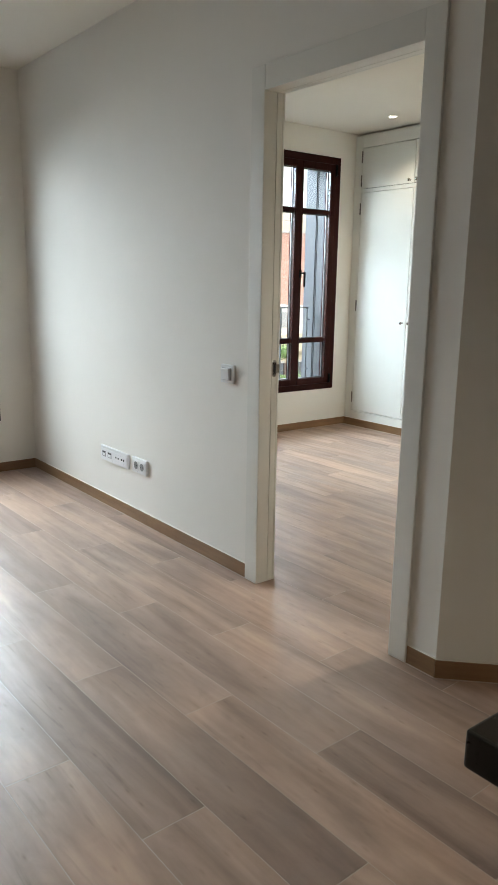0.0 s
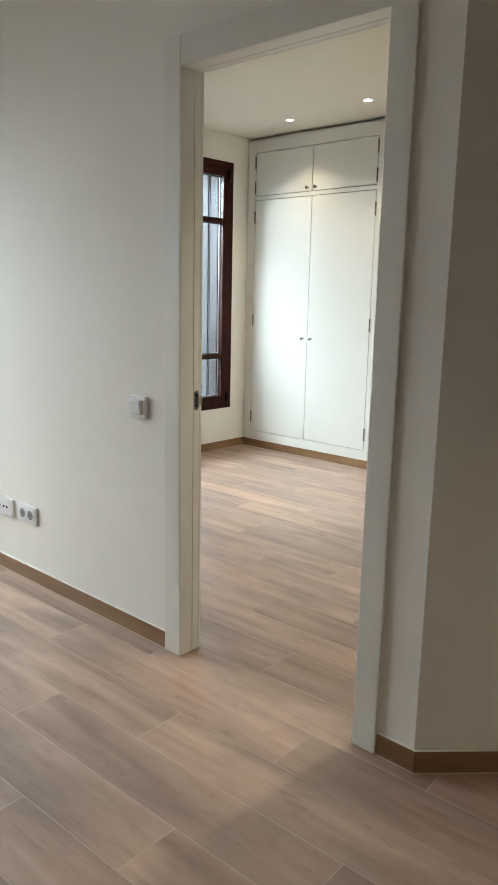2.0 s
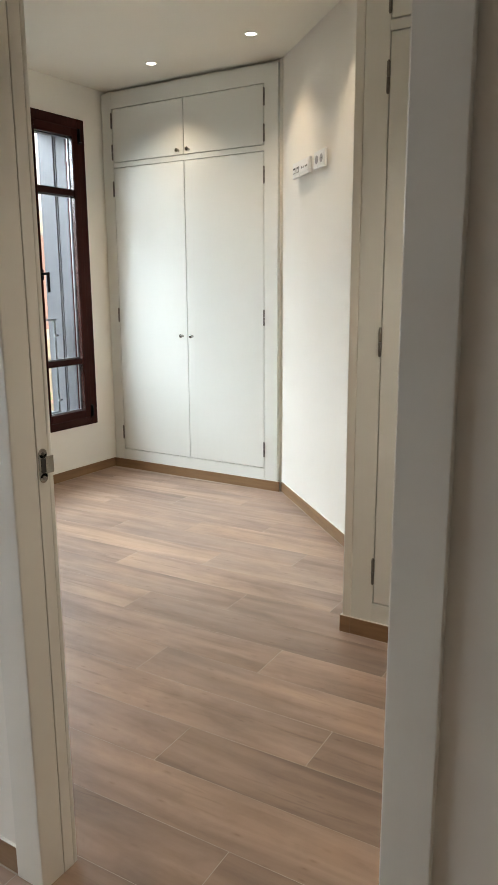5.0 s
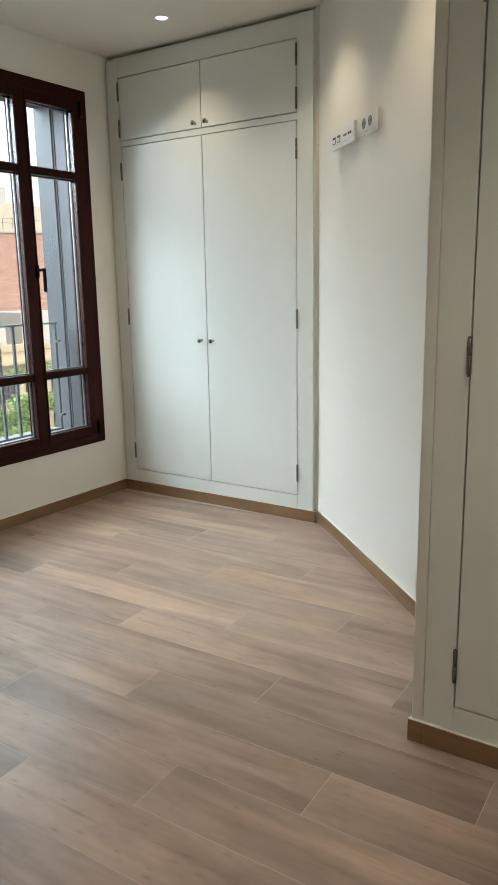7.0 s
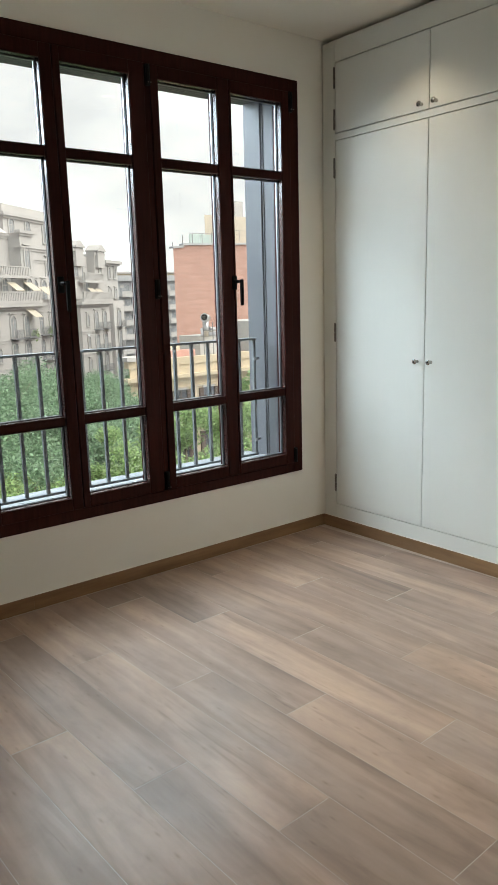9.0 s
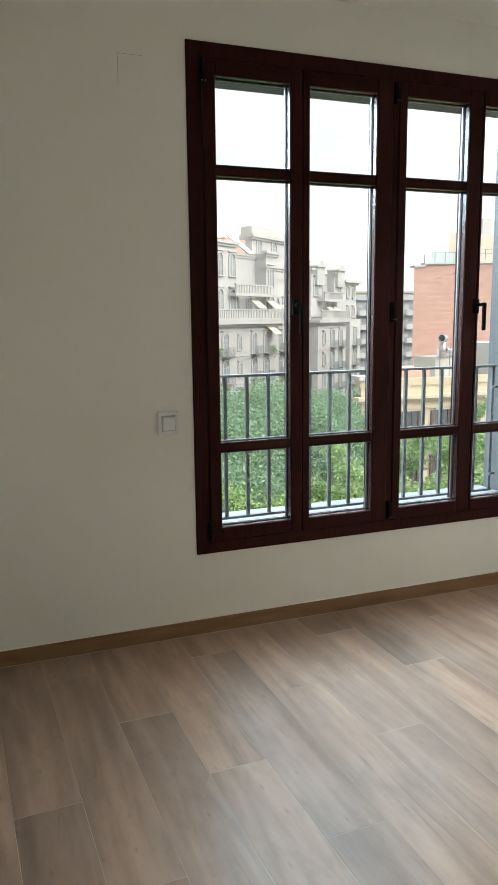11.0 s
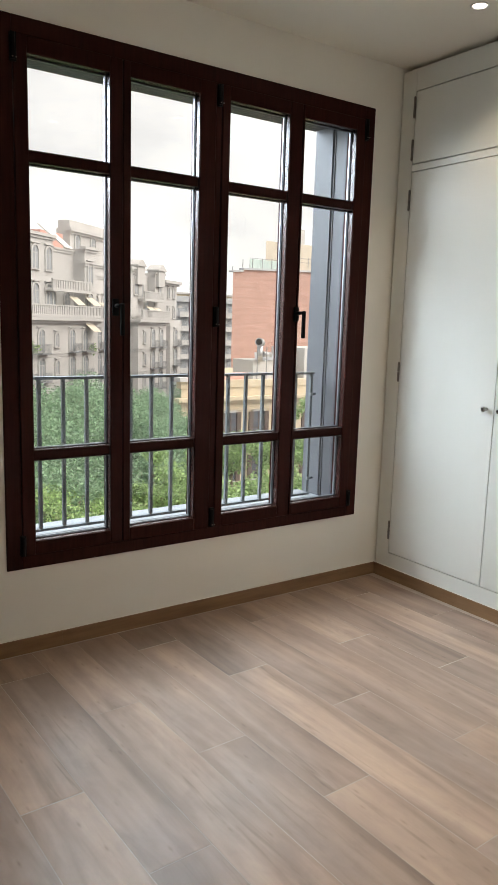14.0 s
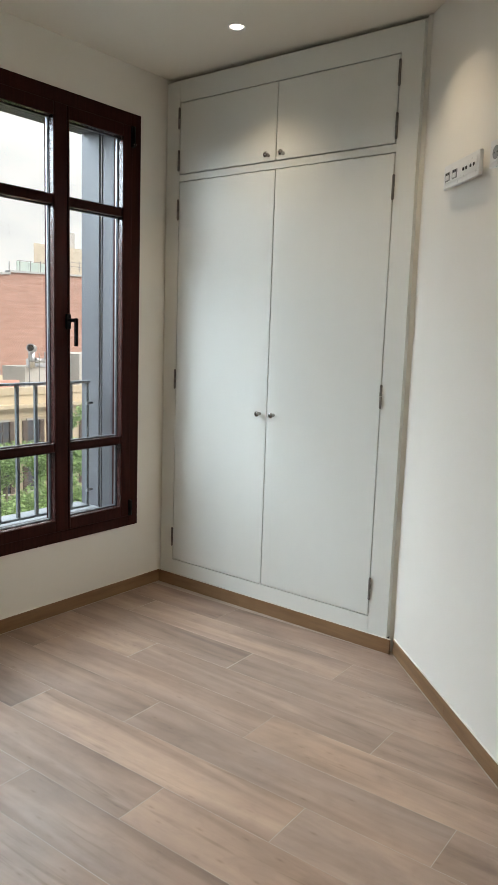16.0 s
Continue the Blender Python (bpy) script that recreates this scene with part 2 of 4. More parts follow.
M_STONE = mottled("facade_stone", (0.41, 0.405, 0.40), (0.50, 0.495, 0.49), 0.35, 0.9, grain=6, relief=0.3, dist=0.02)
M_STONE_PALE = mottled("facade_stone_pale", (0.40, 0.398, 0.395), (0.47, 0.468, 0.465), 0.4, 0.9, grain=6, relief=0.3, dist=0.02)
# far panes and balcony iron are lightened: outdoor haze is mixed into their colour
M_PANE_FAR = mottled("far_window_glass", (0.20, 0.22, 0.24), (0.36, 0.38, 0.40), 0.8, 0.2)
M_GREENGLASS = mottled("pale_green_glass", (0.42, 0.52, 0.50), (0.52, 0.62, 0.60), 2.0, 0.15)
M_IRON = mottled("balcony_iron", (0.17, 0.18, 0.19), (0.23, 0.24, 0.25), 3, 0.6)
M_AWNING = mottled("beige_awning", (0.46, 0.42, 0.35), (0.54, 0.50, 0.42), 2, 0.9)
M_PANE_DARK = mottled("dark_window_glass", (0.05, 0.06, 0.07), (0.09, 0.10, 0.12), 0.8, 0.2)
M_ROOF_PALE = mottled("faded_red_render", (0.50, 0.27, 0.23), (0.58, 0.34, 0.29), 1.5, 0.9)
M_BRICK = brick_material("party_wall_brick")
M_YELLOW = mottled("ochre_render", (0.46, 0.39, 0.28), (0.54, 0.46, 0.34), 0.5, 0.9, grain=10, relief=0.2, dist=0.01)
M_SHUTTER = mottled("brown_shutter", (0.09, 0.065, 0.055), (0.13, 0.10, 0.085), 4, 0.7)
M_ASPHALT = mottled("asphalt", (0.045, 0.045, 0.047), (0.06, 0.06, 0.062), 1, 0.9, grain=80)
M_CONCRETE = mottled("grey_concrete", (0.33, 0.35, 0.37), (0.41, 0.43, 0.45), 0.6, 0.85, grain=20)
M_BARK = mottled("plane_bark", (0.16, 0.13, 0.10), (0.28, 0.24, 0.19), 3, 0.9, grain=30, relief=0.5, dist=0.02)
# leaf tones raised above natural green to carry the haze outside
M_LEAF = leaf_material("leaf_green", (0.11, 0.19, 0.12), (0.23, 0.36, 0.23))
M_LEAF_LIGHT = leaf_material("leaf_light_green", (0.16, 0.25, 0.11), (0.31, 0.45, 0.20))


# ---- builders ----
def box(bm, x0, x1, y0, y1, z0, z1):
    vs = [bm.verts.new((x, y, z)) for x in (x0, x1) for y in (y0, y1) for z in (z0, z1)]
    made = []
    for q in ((0, 1, 3, 2), (4, 6, 7, 5), (0, 4, 5, 1), (2, 3, 7, 6), (0, 2, 6, 4), (1, 5, 7, 3)):
        made.append(bm.faces.new([vs[i] for i in q]))
    return vs


def soft_box(bm, x0, x1, y0, y1, z0, z1, r=0.002, seg=2):
    t = bmesh.new()
    box(t, x0, x1, y0, y1, z0, z1)
    bmesh.ops.recalc_face_normals(t, faces=t.faces)
    bmesh.ops.bevel(t, geom=t.edges[:], offset=r, segments=seg, affect="EDGES", profile=0.5)
    merge(bm, t)


def merge(bm, t, m=Matrix.Identity(4)):
    t.verts.index_update()
    vs = [bm.verts.new(m @ v.co) for v in t.verts]
    for f in t.faces:
        nf = bm.faces.new([vs[v.index] for v in f.verts])
        nf.smooth = f.smooth
    t.free()


def tube(bm, a, b, r0, r1=None, n=12, caps=True):
    """A straight round bar from a to b."""
    a, b = Vector(a), Vector(b)
    r1 = r0 if r1 is None else r1
    q = (b - a).to_track_quat("Z", "Y").to_matrix()
    rings = []
    for p, r in ((a, r0), (b, r1)):
        rings.append([bm.verts.new(p + q @ Vector((r * math.cos(2 * math.pi * i / n), r * math.sin(2 * math.pi * i / n), 0))) for i in range(n)])
    for i in range(n):
        f = bm.faces.new((rings[0][i], rings[0][(i + 1) % n], rings[1][(i + 1) % n], rings[1][i]))
        f.smooth = True
    if caps:
        bm.faces.new(rings[0][::-1])
        bm.faces.new(rings[1])


def lathe(bm, origin, axis, profile, n=20):
    """Turn a profile of (distance along axis, radius) about the axis."""
    q = Vector(axis).to_track_quat("Z", "Y").to_matrix()
    o = Vector(origin)
    rings = [[bm.verts.new(o + q @ Vector((r * math.cos(2 * math.pi * i / n), r * math.sin(2 * math.pi * i / n), h))) for i in range(n)] for h, r in profile]
    for u, w in zip(rings, rings[1:]):
        for i in range(n):
            f = bm.faces.new((u[i], u[(i + 1) % n], w[(i + 1) % n], w[i]))
            f.smooth = True
    bm.faces.new(rings[0][::-1])
    bm.faces.new(rings[-1])


def prism(bm, poly, z0, z1):
    lo = [bm.verts.new((x, y, z0)) for x, y in poly]
    hi = [bm.verts.new((x, y, z1)) for x, y in poly]
    n = len(poly)
    for i in range(n):
        bm.faces.new((lo[i], lo[(i + 1) % n], hi[(i + 1) % n], hi[i]))
    bm.faces.new(lo[::-1])
    bm.faces.new(hi)


def world_of(ob):
    v = Vector((0, 0, 0))
    while ob:
        v += ob.location
        ob = ob.parent
    return v


def mesh_of(name, bm, material, offset=Vector((0, 0, 0))):
    bmesh.ops.recalc_face_normals(bm, faces=bm.faces)
    if offset.length:
        bmesh.ops.translate(bm, verts=bm.verts, vec=-offset)
    me = bpy.data.meshes.new(name)
    bm.to_mesh(me)
    bm.free()
    me.materials.append(material)
    return me


def part(name, bm, material, parent, label="", kind=""):
    """One mesh, given in world coordinates, under a thing or under a part."""
    ob = new(name, mesh_of(name, bm, material, world_of(parent)))
    ob.parent = parent
    if label or kind:
        tagged(ob, label, kind=kind)
    return ob


def thing(name, loc, label, category, group="", kind=""):
    ob = new(name)
    ob.location = loc
    ob.empty_display_size = 0.1
    return tagged(ob, label, category, group, kind)


def solid(name, bm, material, label, category, kind="", group="", origin=(0, 0, 0)):
    ob = new(name, mesh_of(name, bm, material, Vector(origin)))
    ob.location = origin
    return tagged(ob, label, category, group, kind)


def made(f, *boxes, **kw):
    bm = bmesh.new()
    for b in boxes:
        f(bm, *b, **kw)
    return bm


# ---- the large structure ----
CEIL = 2.675
FACADE_IN, FACADE_OUT = 5.31, 5.70
DOOR_Y0, DOOR_Y1, DOOR_TOP = 1.897, 2.692, 2.083
WALL_X0, WALL_X1 = 2.262, 2.345

floor = solid("floor", made(box, (-4.2, 6.1, -3.6, FACADE_IN + 0.05, -0.2, -0.0004)), M_GROUT, "wood-look porcelain floor with thin pale grout joints", "floor", "structure")
solid("ceiling", made(box, (-4.3, 6.2, -3.7, FACADE_OUT, CEIL, CEIL + 0.2)), M_CEIL, "smooth white painted ceiling", "ceiling", "structure")

WIN = (3.355, 5.227, 0.366, 2.45)
LIV_SHIFT = -3.207


def facade_wall():
    """Two layers: the inner one is cut round the frames, the outer one forms the reveals."""
    for name, y0, y1, g in (("wall_north", FACADE_IN, 5.385, (0.0, 0.0, 0.0, 0.0)), ("wall_north_outer", 5.385, FACADE_OUT, (0.03, -0.042, 0.04, -0.04))):
        bm = bmesh.new()
        xs = [-4.3]
        for s in (LIV_SHIFT, 0):
            xs += [WIN[0] + g[0] + s, WIN[1] + g[1] + s]
        xs.append(6.2)
        z0, z1 = WIN[2] + g[2], WIN[3] + g[3]
        for i in range(5):
            if i % 2 == 0:
                box(bm, xs[i], xs[i + 1], y0, y1, -0.2, CEIL + 0.2 if y0 > 5.35 else CEIL)
            else:
                box(bm, xs[i], xs[i + 1], y0, y1, -0.2, z0)
                box(bm, xs[i], xs[i + 1], y0, y1, z1, CEIL + 0.2 if y0 > 5.35 else CEIL)
        solid(name, bm, M_WALL, "white painted facade wall", "wall", "structure")


facade_wall()
solid("wall_door", made(box, (WALL_X0, WALL_X1, DOOR_Y1 + 0.02, FACADE_IN, -0.1, CEIL), (WALL_X0, WALL_X1, DOOR_Y0 - 0.02, DOOR_Y1 + 0.02, DOOR_TOP + 0.02, CEIL), (WALL_X0, WALL_X1, 1.694, DOOR_Y0 - 0.02, -0.1, CEIL)), M_WALL, "white painted partition wall with a doorway", "wall", "structure")
bm = bmesh.new()
prism(bm, [(2.262, 1.694), (3.062, 0.894), (3.14, 0.972), (2.345, 1.694)], -0.1, CEIL)
solid("wall_diagonal_living", bm, M_WALL, "white painted wall set at an angle", "wall", "structure")
solid("wall_living_east", made(box, (3.062, 3.14, -3.6, 0.894, -0.1, CEIL)), M_WALL, "white painted wall", "wall", "structure")
solid("wall_west", made(box, (-4.3, -4.2, -3.7, FACADE_IN, -0.1, CEIL)), M_WALL, "white painted wall", "wall", "structure")
solid("wall_south", made(box, (-4.2, 3.14, -3.7, -3.6, -0.1, CEIL)), M_WALL, "white painted wall", "wall", "structure")
bm = bmesh.new()
prism(bm, [(5.452, 3.880), (4.294, 2.657), (3.80, 2.657), (3.80, 2.625), (4.36, 2.625), (5.53, 3.85)], -0.1, CEIL)
solid("wall_diagonal_bedroom", bm, M_WALL, "white painted wall set at an angle with sockets", "wall", "structure")
solid("wall_passage", made(box, (3.14, 4.4, 0.87, 0.972, -0.1, CEIL), (3.79, 3.9, 0.972, 1.262, -0.1, CEIL)), M_WALL, "white painted wall", "wall", "structure")
solid("wall_back_closing", made(box, (6.1, 6.2, 0.8, FACADE_IN, -0.1, CEIL), (4.4, 6.1, 0.8, 0.9, -0.1, CEIL)), M_WALL, "plain wall behind the wardrobes", "wall", "structure")


# ---- skirting ----
def skirting(name, a, b, side, cut=1.16, start=0.0):
    """Tile skirting from a to b, standing off the wall to the given side (1: left of a to b)."""
    a, b = Vector((*a, 0)), Vector((*b, 0))
    d = (b - a).normalized()
    n = Vector((-d.y, d.x, 0)) * side
    run = thing(name, (0, 0, 0), "wood-look tile skirting along the wall", "skirting", kind="structure")
    s, length = -start, (b - a).length
    while s < length:
        e = min(s + cut, length)
        bm = bmesh.new()
        p0, p1 = a + d * (max(s, 0) + 0.0006), a + d * (e - 0.0006)
        t = 0.009
        lo = [p0, p1, p1 + n * t, p0 + n * t]
        prism(bm, [(p.x, p.y) for p in lo], 0.002, 0.069)
        bmesh.ops.bevel(bm, geom=[q for q in bm.edges if q.calc_length() > 0.1], offset=0.0015, segments=2, affect="EDGES")
        part("tile", bm, M_BASE, run)
        s = e
    bm = bmesh.new()
    lo = [a, b, b + n * 0.0115, a + n * 0.0115]
    prism(bm, [(p.x, p.y) for p in lo], -0.002, 0.0022)
    part("grout_line", bm, M_GROUT, run)
    bm = bmesh.new()
    lo = [a, b, b + n * 0.006, a + n * 0.006]
    prism(bm, [(p.x, p.y) for p in lo], 0.0685, 0.0715)
    part("sealant", bm, M_WALL, run)


skirting("skirting_door_wall", (WALL_X0, 2.778), (WALL_X0, FACADE_IN), 1, start=0.25)
skirting("skirting_north_living", (WALL_X0 - 0.009, FACADE_IN), (-4.2, FACADE_IN), 1)
skirting("skirting_corner", (WALL_X0, 1.691), (WALL_X0, 1.816), 1)
skirting("skirting_diagonal_living", (2.257, 1.694), (3.05, 0.9), -1)
skirting("skirting_north_bedroom", (5.40, FACADE_IN), (WALL_X1, FACADE_IN), 1, start=0.5)
skirting("skirting_diagonal_bedroom", (5.424, 3.850), (4.3, 2.664), -1, start=0.6)
skirting("skirting_wardrobe_far", (5.406, 3.862), (5.406, 5.30), 1, start=0.3)
skirting("skirting_wardrobe_near", (3.778, 1.0), (3.778, 2.665), 1, start=0.7)
skirting("skirting_return", (3.778, 2.657), (4.28, 2.657), 1)
skirting("skirting_bedroom_west", (WALL_X1, 2.778), (WALL_X1, FACADE_IN), -1)


# ---- doorway ----
def doorway():
    d = thing("door_1", (2.3, 2.3, 0), "open doorway with white lacquered casing and jambs", "door frame", kind="structure")
    out = 0.085
    top = DOOR_TOP + 0.095
    for x0, x1 in ((2.249, WALL_X0), (WALL_X1, WALL_X1 + 0.012)):
        part("casing", made(soft_box, (x0, x1, DOOR_Y1, DOOR_Y1 + out, 0.001, top), r=0.003), M_TRIM, d)
        part("casing", made(soft_box, (x0, x1, DOOR_Y0 - out + 0.006, DOOR_Y0 + 0.003, 0.001, top), r=0.003), M_TRIM, d)
        part("head_casing", made(soft_box, (x0 + (0.001 if x0 < 2.3 else 0), x1, DOOR_Y0 + 0.003, DOOR_Y1, DOOR_TOP, top - 0.001), r=0.003), M_TRIM, d)
    # jambs in two strips with a fine joint between them
    for y0, y1 in ((DOOR_Y1, DOOR_Y1 + 0.02), (DOOR_Y0 - 0.017, DOOR_Y0 + 0.003)):
        part("jamb", made(soft_box, (2.2515, 2.2545, y0 + 0.001, y1 - 0.001, 0.001, DOOR_TOP), (2.2585, 2.313, y0, y1, 0.001, DOOR_TOP), (2.3155, WALL_X1 - 0.0006, y0, y1, 0.001, DOOR_TOP), r=0.0012), M_TRIM, d)
    part("head_jamb", made(soft_box, (2.2575, 2.313, DOOR_Y0, DOOR_Y1, DOOR_TOP, DOOR_TOP + 0.02), (2.3155, WALL_X1 - 0.0006, DOOR_Y0, DOOR_Y1, DOOR_TOP, DOOR_TOP + 0.02), r=0.0012), M_TRIM, d)
    # strike plate
    y = DOOR_Y1 - 0.001
    bm = bmesh.new()
    soft_box(bm, 2.318, 2.340, y - 0.0012, y + 0.002, 0.9525, 1.0035, r=0.0008)
    for z in (0.9525, 1.0035):
        lathe(bm, (2.329, y + 0.002, z), (0, -1, 0), [(0, 0.011), (0.0026, 0.011), (0.0032, 0.0102)], 20)
    soft_box(bm, 2.339, 2.357, y - 0.0015, y + 0.002, 0.960, 0.996, r=0.0008)
    plate = part("strike_plate", bm, M_CHROME, d, "chrome strike plate")
    # no hole is cut: a black slip stands for the shade inside it
    part("latch_hole", made(box, (2.3225, 2.3355, y - 0.0018, y + 0.001, 0.963, 0.993)), M_DARK, plate)
    for z in (0.9525, 1.0035):
        bm = bmesh.new()
        lathe(bm, (2.329, y - 0.0012, z), (0, -1, 0), [(0, 0.0042), (0.0006, 0.0042), (0.0009, 0.0025)], 12)
        part("screw", bm, M_STEEL, plate)


doorway()


# ---- windows ----
GLASS_X = ((3.470, 3.799), (3.887, 4.211), (4.362, 4.692), (4.778, 5.106))
GLASS_Z = (0.478, 2.328)
BARS_Z = ((0.810, 0.851), (1.948, 1.989))


def handle(parent, x, y, z):
    bm = bmesh.new()
    soft_box(bm, x - 0.014, x + 0.014, y - 0.011, y, z - 0.035, z + 0.035, r=0.004, seg=3)
    tube(bm, (x, y - 0.008, z + 0.006), (x, y - 0.052, z + 0.006), 0.0085, 0.008, 16)
    t = bmesh.new()
    soft_box(t, -0.0085, 0.0085, -0.008, 0.008, -0.118, 0.012, r=0.005, seg=3)
    merge(bm, t, Matrix.Translation((x + 0.008, y - 0.054, z + 0.004)))
    part("handle", bm, M_BLACK, parent, "black lever handle")


def window():
    x0, x1, z0, z1 = WIN
    w = thing("window_1", (4.29, 5.34, z0), "dark mahogany four-leaf casement window, closed", "window", kind="structure")
    yf = 5.302
    bm = bmesh.new()
    f = 0.062
    soft_box(bm, x0, x0 + f, yf, 5.384, z0, z1, r=0.003)
    soft_box(bm, x1 - f, x1, yf, 5.384, z0, z1, r=0.003)
    soft_box(bm, x0 + f, x1 - f, yf, 5.384, z1 - f, z1, r=0.003)
    soft_box(bm, x0 + f, x1 - f, yf, 5.384, z0, z0 + f - 0.008, r=0.003)
    part("window_frame", bm, M_FRAME, w)
    part("centre_post", made(soft_box, (4.292, 4.320, yf - 0.001, 5.384, z0 + f - 0.008, z1 - f), r=0.003), M_FRAME, w)
    edges = ((x0 + f + 0.002, 3.851), (3.855, 4.289), (4.323, 4.763), (4.767, x1 - f - 0.002))
    zs0, zs1 = z0 + f - 0.006, z1 - f - 0.002
    for i, ((g0, g1), (e0, e1)) in enumerate(zip(GLASS_X, edges)):
        ys = yf - 0.008
        bm = bmesh.new()
        soft_box(bm, e0, g0, ys, 5.372, zs0, zs1, r=0.004, seg=3)
        soft_box(bm, g1, e1, ys, 5.372, zs0, zs1, r=0.004, seg=3)
        soft_box(bm, g0, g1, ys + 0.0005, 5.372, zs0, GLASS_Z[0], r=0.004, seg=3)
        soft_box(bm, g0, g1, ys + 0.0005, 5.372, GLASS_Z[1], zs1, r=0.004, seg=3)
        leaf = part("casement", bm, M_FRAME, w)
        for b0, b1 in BARS_Z:
            part("glazing_bar", made(soft_box, (g0, g1, 5.306, 5.372, b0, b1), r=0.006, seg=3), M_FRAME, leaf)
        rows = ((GLASS_Z[0], BARS_Z[0][0]), (BARS_Z[0][1], BARS_Z[1][0]), (BARS_Z[1][1], GLASS_Z[1]))
        for p0, p1 in rows:
            pane = part("pane", made(box, (g0 + 0.001, g1 - 0.001, 5.337, 5.341, p0 + 0.001, p1 - 0.001)), M_GLASS, leaf)
            pane.visible_shadow = False
            bm = bmesh.new()
            for a0, a1, c0, c1 in ((g0, g0 + 0.005, p0, p1), (g1 - 0.005, g1, p0, p1), (g0 + 0.005, g1 - 0.005, p0, p0 + 0.005), (g0 + 0.005, g1 - 0.005, p1 - 0.005, p1)):
                box(bm, a0, a1, 5.329, 5.3365, c0, c1)
            part("gasket", bm, M_GASKET, leaf)
            bm = bmesh.new()
            for a0, a1, c0, c1 in ((g0 - 0.001, g0 + 0.002, p0, p1), (g1 - 0.002, g1 + 0.001, p0, p1), (g0 + 0.002, g1 - 0.002, p0 - 0.001, p0 + 0.002), (g0 + 0.002, g1 - 0.002, p1 - 0.002, p1 + 0.001)):
                box(bm, a0, a1, ys + 0.006, 5.3288, c0, c1)
            part("glazing_bead", bm, M_BEAD, leaf)
            bm = bmesh.new()
            for a0, a1, c0, c1 in ((g0, g0 + 0.007, p0, p1), (g1 - 0.007, g1, p0, p1), (g0 + 0.007, g1 - 0.007, p0, p0 + 0.007), (g0 + 0.007, g1 - 0.007, p1 - 0.007, p1)):
                box(bm, a0, a1, 5.3415, 5.349, c0, c1)
            part("spacer", bm, M_SPACER, leaf)
        if i in (0, 2):
            handle(leaf, (g1 + e1) / 2 + (0.034 if i > 1 else -0.008), ys, 1.425)
    def hinge(x, z, h):
        bm = bmesh.new()
        soft_box(bm, x - 0.011, x + 0.011, yf - 0.018, yf + 0.002, z - h / 2, z + h / 2, r=0.003)
        tube(bm, (x - 0.003, yf - 0.017, z - h / 2 + 0.004), (x - 0.003, yf - 0.017, z + h / 2 - 0.004), 0.009, n=14)
        hg = part("hinge", bm, M_BLACK, w, "black hinge")
        if h > 0.085:
            bm = bmesh.new()
            for q in (-0.006, 0.007):
                lathe(bm, (x + q, yf - 0.0255, z - h / 2 + 0.012), (0, -1, 0), [(0, 0.003), (0.001, 0.003), (0.0014, 0.0015)], 8)
            part("screw", bm, M_STEEL, hg)
    for x in (x0 + f + 0.001, x1 - f - 0.001):
        hinge(x, zs0 + 0.045, 0.085)
        hinge(x, zs1 - 0.05, 0.10)
    for z in (zs0 + 0.05, 1.40, zs1 - 0.05):
        hinge(4.306, z, 0.09)
    return w


def reveal():
    """Grey metal lining of the outer opening, with shutter guides, box and sill."""
    r = thing("window_reveal", (4.29, 5.5, 0.4), "grey metal window reveal with shutter guides and pale sill", "window reveal", kind="structure")
    x0, x1, z0, z1 = WIN[0] + 0.03, WIN[1] - 0.042, WIN[2] + 0.04, WIN[3] - 0.04
    for x, s in ((x0, 1), (x1, -1)):
        a = lambda p, q: (min(x + s * p, x + s * q), max(x + s * p, x + s * q))
        part("side_panel", made(soft_box, (*a(0.0005, 0.006), 5.386, 5.535, z0, z1), (*a(0.0005, 0.006), 5.563, 5.705, z0, z1), r=0.0015), M_GREY, r)
        part("guide", made(soft_box, (*a(0.0005, 0.012), 5.536, 5.5415, z0, z1), (*a(0.0005, 0.012), 5.5565, 5.562, z0, z1), r=0.0008), M_GREY, r)
        # bed of the slot, coloured black for the shade between the guides
        part("guide_slot", made(box, (*a(0.0005, 0.0025), 5.5416, 5.5564, z0, z1)), M_DARK, r)
    part("lintel", made(soft_box, (x0 + 0.013, x1 - 0.013, 5.386, 5.535, z1 - 0.006, z1 - 0.0005), (x0 + 0.013, x1 - 0.013, 5.563, 5.705, z1 - 0.006, z1 - 0.0005), (x0 + 0.013, x1 - 0.013, 5.543, 5.556, z1 - 0.014, z1 - 0.0005), r=0.0015), M_GREY, r)
    part("sill", made(soft_box, (x0 + 0.012, x1 - 0.012, 5.386, 5.73, z0 + 0.0005, z0 + 0.02), r=0.004), M_SILL, r)
    return r


